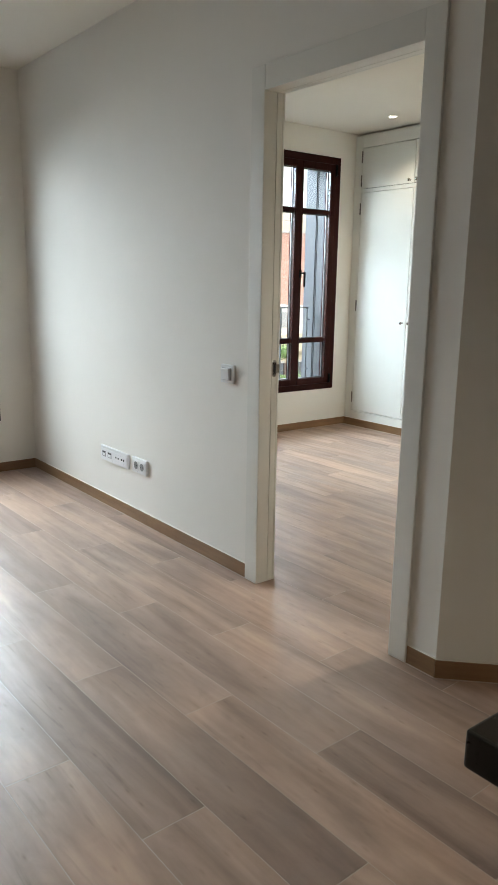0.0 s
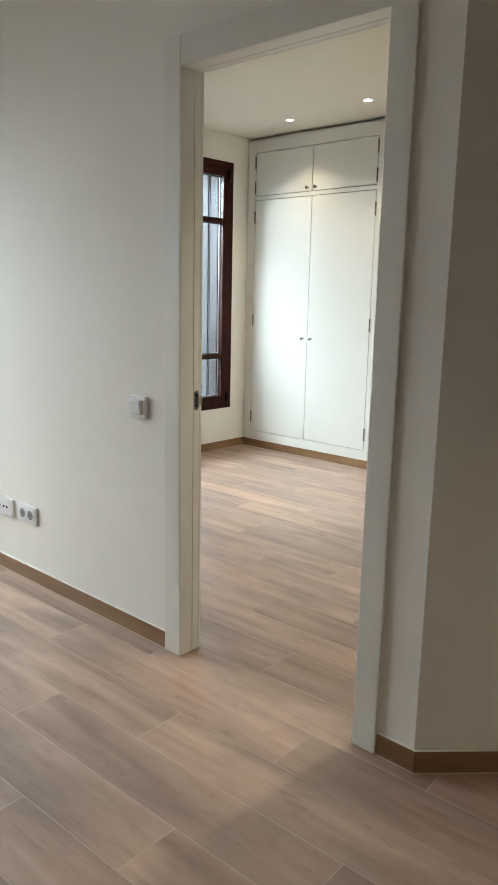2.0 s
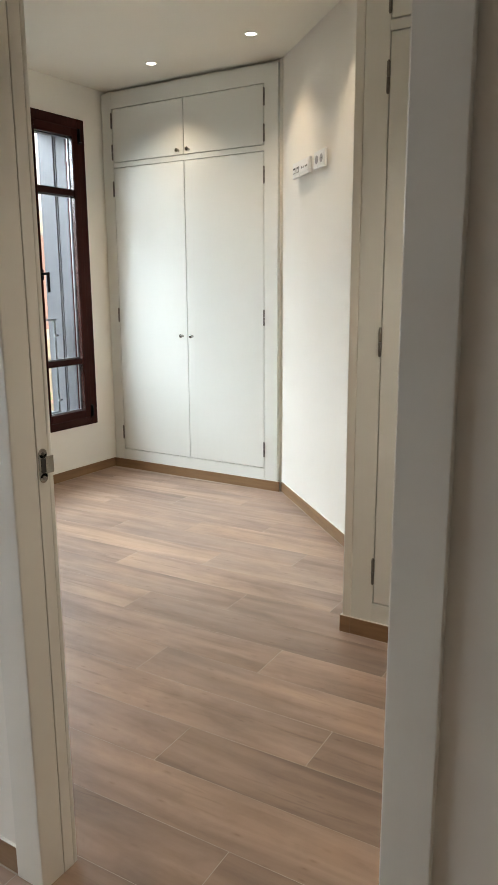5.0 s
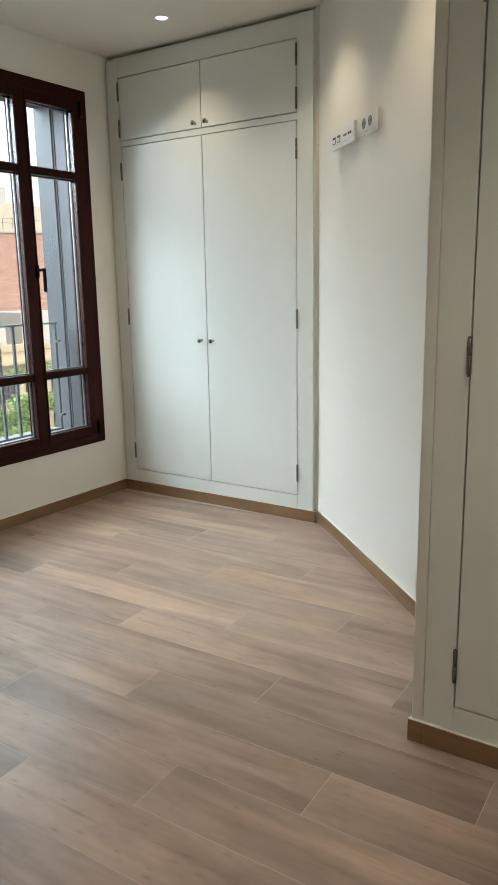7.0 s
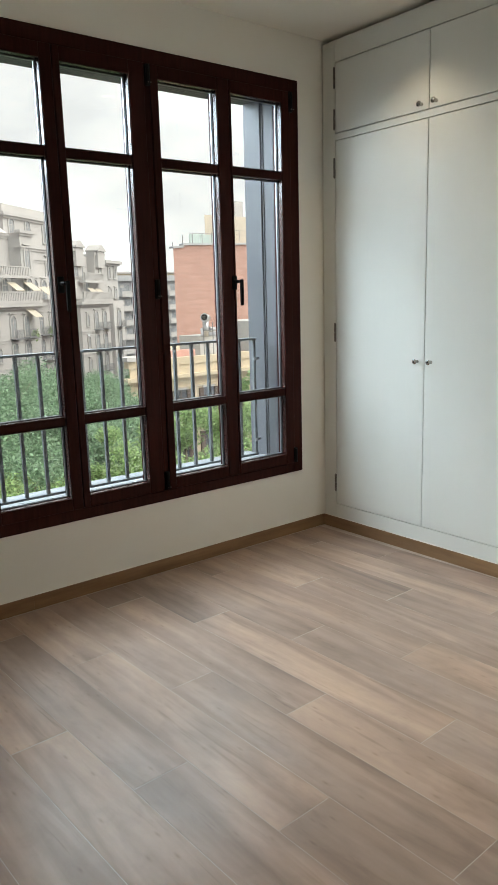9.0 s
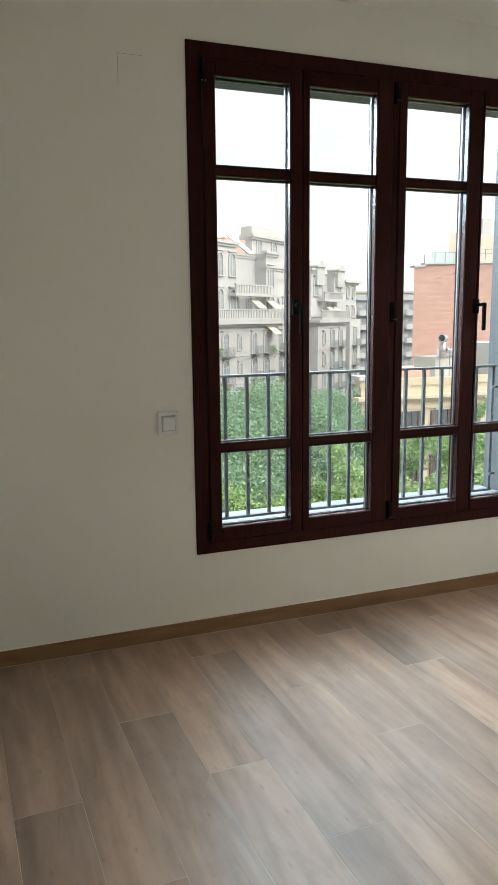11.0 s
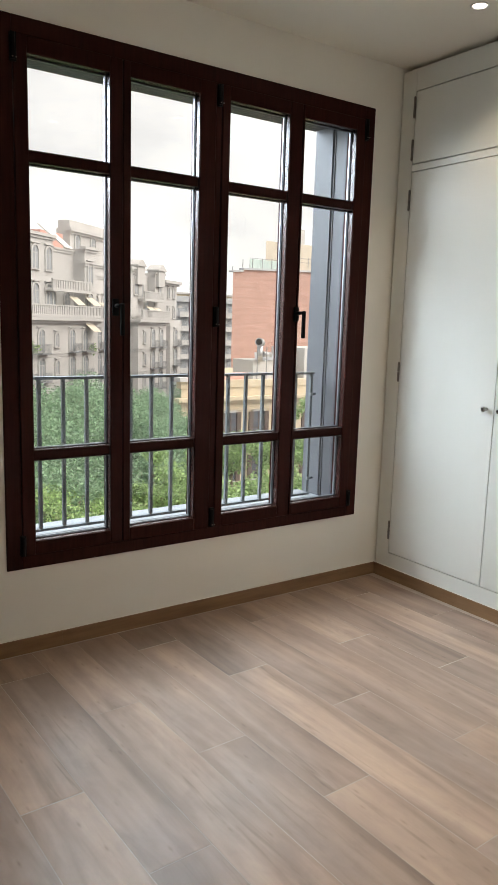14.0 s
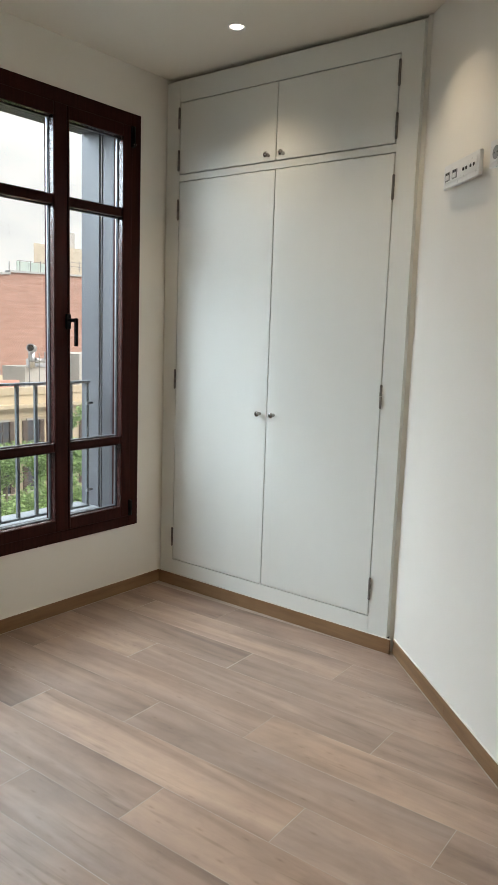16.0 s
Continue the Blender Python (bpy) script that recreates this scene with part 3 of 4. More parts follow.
def railing():
    r = thing("balcony_railing", (4.29, 5.55, 0.43), "grey painted iron railing fixed across the window", "railing")
    xs, xe, zt, zb = 3.43, 5.087, 1.120, 0.448
    part("top_rail", made(soft_box, (xs - 0.009, xe + 0.009, 5.532, 5.568, zt - 0.008, zt + 0.004), r=0.0015), M_RAIL, r)
    part("bottom_rail", made(soft_box, (xs - 0.009, xe + 0.009, 5.537, 5.563, zb - 0.006, zb + 0.006), r=0.0015), M_RAIL, r)
    n = 16
    for i in range(n):
        x = xe - i * 0.1078
        if x < xs + 0.02:
            x = xs
        part("baluster", made(soft_box, (x - 0.008, x + 0.008, 5.542, 5.558, zb + 0.006, zt - 0.008), r=0.0015), M_RAIL, r)
    for x, s in ((xe, 1), (xs, -1)):
        for z in (1.004, 0.533):
            bm = bmesh.new()
            tube(bm, (x + s * 0.008, 5.55, z), (x + s * (0.036 if s > 0 else 0.03), 5.55, z), 0.0065, n=12)
            stay = part("bracket", bm, M_GREY, r)
            bm = bmesh.new()
            lathe(bm, (x, 5.5425, z), (0, -1, 0), [(0, 0.010), (0.004, 0.010), (0.006, 0.006)], 14)
            part("bolt", bm, M_SPACER, stay, "bright bolt head")
    return r


SHIFT = Matrix.Translation((LIV_SHIFT, 0, 0))
for build in (window, reveal, railing):
    ob = build()
    twin = copy_thing(ob, SHIFT @ Matrix.Translation(ob.location))


# ---- wardrobes ----
def wardrobe(label, x, y_hi, y_lo, d_hi, d_lo, depth):
    """A built-in wardrobe front facing -x: frame, two tall doors, two cupboard doors above."""
    w = thing("built_in_wardrobe", (x, (y_hi + y_lo) / 2, 0.0), label, "wardrobe", "built-in wardrobes")
    zb, z_low0, z_low1, z_up0, z_up1, zt = 0.0695, 0.146, 2.160, 2.192, 2.546, 2.650
    mid = (d_hi + d_lo) / 2
    bm = bmesh.new()
    soft_box(bm, x, x + 0.04, d_hi, y_hi, zb, zt, r=0.0008)
    soft_box(bm, x, x + 0.04, y_lo, d_lo, zb, zt, r=0.0008)
    soft_box(bm, x + 0.0004, x + 0.04, d_lo, d_hi, z_up1, zt, r=0.0014)
    soft_box(bm, x - 0.0004, x + 0.04, d_lo, d_hi, zb, z_low0, r=0.0024)
    soft_box(bm, x + 0.0015, x + 0.04, d_lo, d_hi, z_low1, z_up0, r=0.001)
    part("face_frame", bm, M_LACQ, w)
    # carcass and plinth are blackened: the shade in the gaps is put into their colour
    part("carcass", made(box, (x + 0.045, x + depth, y_lo + 0.01, y_hi - 0.005, 0.0, zt - 0.012)), M_DARK, w)
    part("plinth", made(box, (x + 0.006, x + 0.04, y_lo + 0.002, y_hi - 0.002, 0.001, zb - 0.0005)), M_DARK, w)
    part("top_filler", made(box, (x + 0.04, x + 0.052, y_lo, y_hi, zt - 0.008, zt), (x + 0.052, x + 0.062, y_lo, y_hi, zt, CEIL)), M_TRIM, w)
    g = 0.0046
    for a, b, hi in ((mid + g / 2, d_hi - g, True), (d_lo + g, mid - g / 2, False)):
        for z0, z1, hz, kz in ((z_low0 + g, z_low1 - g, (0.277, 1.145, 2.018), 1.01), (z_up0 + g, z_up1 - g, (2.262, 2.468), 2.222)):
            door = part("door", made(soft_box, (x - 0.0008, x + 0.02, a, b, z0, z1), r=0.0022), M_LACQ, w)
            ky = mid + (0.042 if hi else -0.042)
            bm = bmesh.new()
            lathe(bm, (x - 0.0008, ky, kz), (-1, 0, 0), [(0, 0.0085), (0.002, 0.0085), (0.004, 0.0055), (0.015, 0.0052), (0.019, 0.0085), (0.0225, 0.0125), (0.0265, 0.0135), (0.0295, 0.011), (0.031, 0.005)], 20)
            part("knob", bm, M_CHROME, door, "chrome knob")
            hy = d_hi if hi else d_lo
            for z in hz:
                bm = bmesh.new()
                for p, q in ((-0.048, -0.001), (0.001, 0.048)):
                    tube(bm, (x - 0.0055, hy, z + p), (x - 0.0055, hy, z + q), 0.0058, n=12)
                for p, q in ((-0.052, -0.048), (0.048, 0.052)):
                    tube(bm, (x - 0.0055, hy, z + p), (x - 0.0055, hy, z + q), 0.0042, n=10)
                part("hinge", bm, M_STEEL, door, "steel barrel hinge")
    return w


wardrobe("white lacquered built-in wardrobe beside the window, doors closed", 5.408, 5.300, 3.884, 5.209, 3.980, 0.6)
wardrobe("white lacquered built-in wardrobe beside the doorway, doors closed", 3.779, 2.621, 1.262, 2.534, 1.349, 0.6)
solid("trim_wardrobe", made(box, (5.436, 5.46, 3.85, 3.8835, 0.0, CEIL)), M_TRIM, "white scribe strip beside the wardrobe", "trim", "structure")
solid("trim_corner", made(soft_box, (3.7765, 3.8205, 2.6225, 2.6568, 0.0695, CEIL - 0.001), r=0.004, seg=3), M_TRIM, "white lacquered corner board beside the wardrobe", "trim", "structure")


# ---- ceiling lights ----
def downlight(x, y, room, power=13, tint=(1.0, 0.87, 0.68)):
    d = thing("recessed_downlight", (x, y, CEIL), "small round recessed ceiling spotlight, lit", "ceiling light", room + " downlights")
    bm = bmesh.new()
    n = 32
    prof = ((0.0005, 0.039), (-0.003, 0.038), (-0.004, 0.032), (0.0008, 0.028))
    rings = [[bm.verts.new((x + r * math.cos(2 * math.pi * i / n), y + r * math.sin(2 * math.pi * i / n), CEIL + h)) for i in range(n)] for h, r in prof]
    for u, v in zip(rings, rings[1:]):
        for i in range(n):
            bm.faces.new((u[i], u[(i + 1) % n], v[(i + 1) % n], v[i])).smooth = True
    part("trim_ring", bm, M_PLASTIC, d)
    bm = bmesh.new()
    lathe(bm, (x, y, CEIL - 0.0006), (0, 0, -1), [(0, 0.028), (0.0006, 0.027), (0.0010, 0.018)], 28)
    part("lamp_face", bm, M_GLOW, d, "glowing lamp face")
    lamp("downlight_beam", "SPOT", look((x, y, CEIL - 0.012), (x, y, 0)), power, tint, spot_size=radians(104), spot_blend=0.8, shadow_soft_size=0.03)


for x, y in ((5.10, 4.597), (4.975, 3.806), (4.378, 3.157)):
    downlight(x, y, "bedroom")
# two unseen lamps, added to lift the living room floor and the angled wall
for x, y in ((1.3, 0.35), (2.1, -0.35)):
    downlight(x, y, "kitchen", 17)
# unseen as well: added to brighten the floor and jambs round the doorway
downlight(3.05, 1.85, "passage", 46, (1.0, 0.94, 0.85))


# ---- switches and sockets ----
def place(ob, p, ang):
    ob.matrix_basis = Matrix.Translation(p) @ Matrix.Rotation(ang, 4, "Z") @ Matrix.Diagonal((1, 1.5, 1, 1))


def light_switch(p, ang, w, h, label):
    """Built facing -y at the origin, then turned."""
    s = thing("light_switch", (0, 0, 0), label, "light switch")
    part("plate", made(soft_box, (-w / 2, w / 2, -0.010, 0, -h / 2, h / 2), r=0.003, seg=3), M_PLASTIC, s)
    # ring greyed to put the shadow line round the white rocker into its colour
    part("inner_frame", made(soft_box, (-w * 0.34, w * 0.34, -0.0125, -0.009, -h * 0.34, h * 0.34), r=0.0015), M_PLASTIC_SHADE, s)
    t = bmesh.new()
    soft_box(t, -w * 0.30, w * 0.30, -0.006, 0.004, -h * 0.30, h * 0.30, r=0.0015)
    bm = bmesh.new()
    merge(bm, t, Matrix.Translation((0, -0.0125, 0)) @ Matrix.Rotation(radians(4), 4, "X"))
    part("rocker", bm, M_PLASTIC, s)
    place(s, p, ang)


def data_plate(p, ang, w, h, label):
    s = thing("data_socket_plate", (0, 0, 0), label, "wall socket")
    plate = part("plate", made(soft_box, (-w / 2, w / 2, -0.010, 0, -h / 2, h / 2), r=0.003, seg=3), M_PLASTIC, s)
    part("insert", made(soft_box, (-w * 0.46, w * 0.46, -0.0115, -0.009, -h * 0.3, h * 0.3), r=0.001), M_PLASTIC, s)
    for i in (0, 1):
        x = -w * 0.36 + i * w * 0.21
        jack = part("jack", made(soft_box, (x - w * 0.07, x + w * 0.07, -0.0125, -0.011, -h * 0.22, h * 0.16), r=0.0008), M_PLASTIC_GREY, s, "grey data jack")
        part("shutter", made(box, (x - w * 0.045, x + w * 0.045, -0.0135, -0.0122, -h * 0.16, h * 0.02)), M_PLASTIC, jack)
        part("contacts", made(box, (x - w * 0.045, x - w * 0.01, -0.0132, -0.0122, h * 0.05, h * 0.13), (x + w * 0.01, x + w * 0.045, -0.0132, -0.0122, h * 0.05, h * 0.13)), M_DARK, jack)
    for i in range(4):
        x = w * 0.09 + (i // 2) * w * 0.2 + (i % 2) * w * 0.085
        bm = bmesh.new()
        lathe(bm, (x, -0.0112, 0), (0, -1, 0), [(0, h * 0.075), (0.0012, h * 0.07), (0.0014, h * 0.03)], 16)
        part("aerial_socket", bm, M_DARK, s, "dark round aerial socket")
    place(s, p, ang)


def double_socket(p, ang, w, h, label):
    s = thing("double_power_socket", (0, 0, 0), label, "wall socket")
    part("plate", made(soft_box, (-w / 2, w / 2, -0.010, 0, -h / 2, h / 2), r=0.003, seg=3), M_PLASTIC, s)
    for q in (-1, 1):
        x = q * w * 0.21
        bm = bmesh.new()
        soft_box(bm, x - w * 0.2, x + w * 0.2, -0.0115, -0.009, -h * 0.33, h * 0.33, r=0.001)
        part("insert", bm, M_PLASTIC, s)
        bm = bmesh.new()
        lathe(bm, (x, -0.0113, 0), (0, -1, 0), [(0, h * 0.25), (0.0008, h * 0.25), (0.001, h * 0.22)], 28)
        well = part("socket_well", bm, M_PLASTIC_GREY, s, "grey round socket well")
        # flat black dots for the shade in the pin holes
        bm = bmesh.new()
        for z in (-0.0095, 0.0095):
            lathe(bm, (x + z, -0.0123, 0), (0, -1, 0), [(0, 0.003), (0.0004, 0.0028)], 10)
        part("pin_holes", bm, M_DARK, well)
    place(s, p, ang)


EAST = radians(-90)
light_switch((WALL_X0, 2.928, 0.935), EAST, 0.095, 0.084, "white rocker light switch beside the doorway")
data_plate((WALL_X0, 4.050, 0.328), EAST, 0.335, 0.088, "white plate with data and aerial sockets near the floor")
double_socket((WALL_X0, 3.750, 0.332), EAST, 0.160, 0.086, "white double power socket near the floor")
light_switch((3.2425, FACADE_IN, 0.952), 0.0, 0.087, 0.096, "white rocker switch beside the window")
cover = thing("cover_plate", (3.142, FACADE_IN, 2.311), "painted-over junction box cover high on the wall", "cover plate")
part("plate", made(soft_box, (3.0895, 3.196, FACADE_IN - 0.0025, FACADE_IN, 2.25, 2.3705), r=0.0008), M_WALL, cover)
part("seam", made(box, (3.0878, 3.0892, FACADE_IN - 0.001, FACADE_IN, 2.262, 2.3725), (3.0892, 3.186, FACADE_IN - 0.001, FACADE_IN, 2.3708, 2.3720)), M_GROUT, cover, "open seam round the cover")
DG = Vector((-0.84, -0.903, 0)).normalized()
DP = Vector((5.43, 3.892, 0))
ANG = math.atan2(DG.y, DG.x)
data_plate(DP + DG * 0.46 + Vector((0, 0, 1.985)), ANG, 0.283, 0.084, "white plate with data and aerial sockets high on the wall")
double_socket(DP + DG * 0.752 + Vector((0, 0, 1.988)), ANG, 0.158, 0.085, "white double power socket high on the wall")


# ---- kitchen peninsula behind the start ----
def peninsula():
    k = thing("kitchen_peninsula", (1.4, 0.2, 0), "dark stone worktop on a white peninsula unit", "kitchen counter")
    part("worktop", made(soft_box, (0.806, 2.1, -0.35, 0.588, 0.927, 0.965), r=0.004, seg=3), M_WORKTOP, k)
    part("unit", made(soft_box, (1.25, 2.05, -0.33, 0.3, 0.0, 0.927), r=0.003), M_LACQ, k)


peninsula()


# ---- outside ----
EX, EY, EZ = 2.49, 2.468, 1.44
GROUND = -13.0
solid("ground", made(box, (-400, 500, 5.9, 900, GROUND - 0.5, GROUND)), M_ASPHALT, "grey street and ground far below the window", "ground", "structure")


def facade_window(b, mesh_w, mesh_f, o, d, s, z):
    """A far window: recessed pane with a stone surround, set on a facade line."""
    p = o + d * s + Vector((0, 0, z))
    rot = Matrix.Rotation(math.atan2(d.y, d.x), 4, "Z")
    f = new("window", mesh_f)
    f.parent = b
    f.matrix_basis = Matrix.Translation(p - b.location) @ rot
    g = new("pane", mesh_w)
    g.parent = f


def shared(name, bm, material):
    return mesh_of(name, bm, material)


def arch_pane(w, h):
    bm = bmesh.new()
    pts = [(-w / 2, 0), (w / 2, 0)] + [(w / 2 * math.cos(a * math.pi / 8), h - w / 2 + w / 2 * math.sin(a * math.pi / 8)) for a in range(9)]
    lo = [bm.verts.new((x, -0.05, z)) for x, z in pts]
    hi = [bm.verts.new((x, 0.0, z)) for x, z in pts]
    for i in range(len(pts)):
        bm.faces.new((lo[i], lo[(i + 1) % len(pts)], hi[(i + 1) % len(pts)], hi[i]))
    bm.faces.new(lo)
    return bm


def skewed(b, k):
    """A block whose depth runs along the street, askew to its front."""
    x0, x1, y0, y1, z0, z1 = b
    bm = bmesh.new()
    prism(bm, [(x0, y0), (x1, y0), (x1 + k * (y1 - y0), y1), (x0 + k * (y1 - y0), y1)], z0, z1)
    return bm


def old_building():
    o, e = Vector((EX + 29.2, EY + 84.0, 0)), Vector((EX + 60.4, EY + 108.5, 0))
    d = (e - o).normalized()
    n = Vector((d.y, -d.x, 0))
    L = (e - o).length
    rot = Matrix.Rotation(math.atan2(d.y, d.x), 4, "Z")
    b = thing("apartment_building", (o.x, o.y, GROUND), "ornate pale stone apartment building across the street", "building")
    base = o - b.location

    def block(name, s0, s1, out, z0, z1, material=M_STONE, back=9.0):
        bm = bmesh.new()
        t = bmesh.new()
        box(t, s0, s1, -out, back, z0, z1)
        merge(bm, t, Matrix.Translation(o) @ rot)
        return part(name, bm, material, b)

    def band(s0, s1, out, z, h=0.35, lip=0.35):
        bm = bmesh.new()
        t = bmesh.new()
        box(t, s0 - lip, s1 + lip, -out - lip, max(0.3, 0.3 - out), z - h, z)
        box(t, s0 - lip * 0.5, s1 + lip * 0.5, -out - lip * 0.5, max(0.3, 0.3 - out), z - h - 0.3, z - h)
        merge(bm, t, Matrix.Translation(o) @ rot)
        part("cornice", bm, M_STONE_PALE, b)

    def balustrade(s0, s1, out, z):
        bm = bmesh.new()
        t = bmesh.new()
        box(t, s0, s1, -out - 1.0, -out, z - 0.35, z)
        box(t, s0, s1, -out - 1.0, -out - 0.75, z + 0.95, z + 1.1)
        s = s0 + 0.2
        while s < s1:
            box(t, s, s + 0.26, -out - 0.95, -out - 0.7, z, z + 0.95)
            s += 0.38
        merge(bm, t, Matrix.Translation(o) @ rot)
        part("balustrade", bm, M_STONE_PALE, b)

    def iron_balcony(s, out, z, w):
        bm = bmesh.new()
        t = bmesh.new()
        box(t, s - w / 2, s + w / 2, -out - 0.8, -out, z - 0.15, z)
        box(t, s - w / 2, s + w / 2, -out - 0.8, -out - 0.76, z + 0.95, z + 1.0)
        k = int(w / 0.16)
        for i in range(k + 1):
            x = s - w / 2 + i * w / k
            box(t, x - 0.018, x + 0.018, -out - 0.8, -out - 0.77, z, z + 0.97)
        merge(bm, t, Matrix.Translation(o) @ rot)
        part("balcony", bm, M_IRON, b)

    def awning(s, out, z, w):
        bm = bmesh.new()
        t = bmesh.new()
        vs = [t.verts.new(q) for q in ((s - w / 2, -out, z), (s + w / 2, -out, z), (s + w / 2, -out - 1.3, z - 1.0), (s - w / 2, -out - 1.3, z - 1.0), (s - w / 2, -out, z - 0.05), (s + w / 2, -out, z - 0.05), (s + w / 2, -out - 1.3, z - 1.05), (s - w / 2, -out - 1.3, z - 1.05))]
        for q in ((0, 1, 2, 3), (4, 7, 6, 5), (0, 4, 5, 1), (1, 5, 6, 2), (2, 6, 7, 3), (3, 7, 4, 0)):
            t.faces.new([vs[i] for i in q])
        merge(bm, t, Matrix.Translation(o) @ rot)
        part("awning", bm, M_AWNING, b)

    def frame_mesh(w, h):
        bm = bmesh.new()
        spring = h - w / 2
        box(bm, -w / 2 - 0.2, -w / 2, -0.14, 0.02, -0.1, spring)
        box(bm, w / 2, w / 2 + 0.2, -0.14, 0.02, -0.1, spring)
        ring = []
        for a in range(9):
            c, q = math.cos(a * math.pi / 8), math.sin(a * math.pi / 8)
            ring.append([bm.verts.new((r * c, y, spring + r * q)) for r, y in ((w / 2, 0.02), (w / 2, -0.16), (w / 2 + 0.22, -0.16), (w / 2 + 0.22, 0.02))])
        for u, v in zip(ring, ring[1:]):
            for k in range(4):
                bm.faces.new((u[k], u[(k + 1) % 4], v[(k + 1) % 4], v[k]))
        box(bm, -w / 2 - 0.3, w / 2 + 0.3, -0.24, 0.02, h + 0.24, h + 0.36)
        box(bm, -w / 2 - 0.25, w / 2 + 0.25, -0.2, 0.02, -0.22, -0.1)
        box(bm, -0.05, 0.05, -0.08, 0.0, 0, h)
        box(bm, -w / 2, w / 2, -0.08, 0.0, h * 0.66, h * 0.70)
        return shared("window", bm, M_STONE_PALE)

    fr, pn = frame_mesh(1.2, 2.5), shared("pane", arch_pane(1.2, 2.5), M_PANE_FAR)
    fr_s, pn_s = frame_mesh(0.7, 1.5), shared("pane", arch_pane(0.7, 1.5), M_PANE_FAR)

    E0 = EZ + 0.95
    # main body, its bays and the storeys above the great cornice
    block("wall", -16, L, 0, GROUND, E0 - 0.6)
    block("bay", -7, 10.6, 1.3, GROUND, E0 - 0.9)
    block("bay", 22.5, 32.6, 1.3, GROUND, E0 - 1.0)
    block("bay", 35.4, L, 0.8, GROUND, E0 - 1.0)
    block("penthouse", -7, 3.0, -0.4, E0 - 0.9, E0 + 8.2, M_STONE_PALE)
    block("penthouse", 3.0, 9.3, -1.4, E0 - 0.9, E0 + 7.2, M_STONE_PALE)
    block("penthouse", 9.3, 12.3, 0.2, E0 - 0.9, E0 + 7.5, M_STONE_PALE)
    block("tower", 11.6, 24.0, -3.2, E0 - 1.0, E0 + 10.4, back=5.2)
    block("penthouse", 12.3, 22.8, -1.0, E0 - 1.0, E0 + 2.4)
    block("penthouse", 22.8, 26.6, 0.0, E0 - 1.0, E0 + 6.2)
    block("penthouse", 26.6, 31.0, -1.2, E0 - 1.0, E0 + 5.6)
    block("penthouse", 31.0, 34.6, 0.0, E0 - 1.0, E0 + 6.0)
    block("penthouse", 34.6, L, 0.0, E0 - 1.0, E0 + 4.8, M_STONE_PALE)
    band(11.6, 24.0, -3.2, E0 + 10.4, 0.45, 0.5)
    band(11.6, 24.0, -3.2, E0 + 6.5, 0.35, 0.3)
    band(11.6, 24.0, -3.2, E0 + 5.0, 0.3, 0.2)
    block("parapet", 11.7, 23.9, -3.3, E0 + 10.4, E0 + 11.4, back=5.0)
    band(-7, 3.0, -0.4, E0 + 8.4)
    band(3.2, 9.2, -1.4, E0 + 7.3, 0.25, 0.2)
    band(9.3, 12.3, 0.2, E0 + 7.8)
    band(9.3, 12.3, 0.2, E0 + 5.9, 0.2, 0.25)
    band(22.8, 26.6, 0.0, E0 + 6.4)
    band(31.0, 34.6, 0.0, E0 + 6.2, 0.3, 0.25)
    band(34.6, L, 0.0, E0 + 5.2, 0.45, 0.7)
    for s0, s1 in ((-7, 10.6), (22.5, 32.6)):
        balustrade(s0, s1, 1.0, E0 - 0.75)
        band(s0, s1, 1.3, E0 - 1.05, 0.4, 0.7)
    balustrade(1.0, 10.0, -0.2, E0 + 2.3)
    balustrade(25.0, 32.0, 0.2, E0 + 2.0)
    for z in (E0 - 5.2, E0 - 8.5):
        band(-7, 10.6, 1.3, z, 0.12, 0.12)
        band(22.5, 32.6, 1.3, z, 0.12, 0.12)
    # gables
    for s, h in ((25.2, 7.6), (32.6, 7.4)):
        bm = bmesh.new()
        t = bmesh.new()
        box(t, s - 1.25, s + 1.25, -0.5, 1.4, 4.0, h - 1.0)
        box(t, s - 1.45, s + 1.45, -0.7, 1.5, h - 1.0, h - 0.8)
        front, rear = [[t.verts.new((s + x, y, z)) for x, z in ((-1.45, h - 0.8), (1.45, h - 0.8), (0.35, h - 0.1), (0, h), (-0.35, h - 0.1))] for y in (-0.65, 1.45)]
        for k in range(5):
            t.faces.new((front[k], front[(k + 1) % 5], rear[(k + 1) % 5], rear[k]))
        t.faces.new(front)
        t.faces.new(rear)
        merge(bm, t, Matrix.Translation(o + Vector((0, 0, E0))) @ rot)
        part("gable", bm, M_STONE_PALE, b)

    # windows by storey
    def row(ss, out, z, small=False):
        for s in ss:
            facade_window(b, pn_s if small else pn, fr_s if small else fr, o + n * out, d, s, z)

    for z in (E0 - 5.0, E0 - 8.2, E0 - 11.4):
        row((-5.2, -2.4, 4.2, 7.3), 1.32, z)
        row((0.8,), 1.32, z + 0.6, True)
        row((13.2, 16.2, 19.4), 0.02, z)
        row((27.5, 30.5), 1.32, z)
        row((24.6,), 1.32, z + 0.6, True)
        row((33.8,), 0.02, z)
        row((37.4,), 0.82, z)
        for s, out, w in ((-5.2, 1.3, 1.9), (-2.4, 1.3, 1.9), (4.2, 1.3, 1.8), (7.3, 1.3, 1.8), (13.6, 0, 3.0), (18.0, 0, 4.6), (27.5, 1.3, 1.7), (30.5, 1.3, 1.7), (37.4, 0.8, 2.2)):
            iron_balcony(s, out, z - 0.1, w)
    row((-4, -0.8, 2.0), -0.38, E0 + 4.4)
    row((-4, -0.8, 2.0), -0.38, E0 + 0.2)
    row((4.4, 7.6), -1.38, E0 - 0.5)
    row((10.6,), 0.22, E0 + 3.3)
    row((10.6,), 0.22, E0 - 0.5)
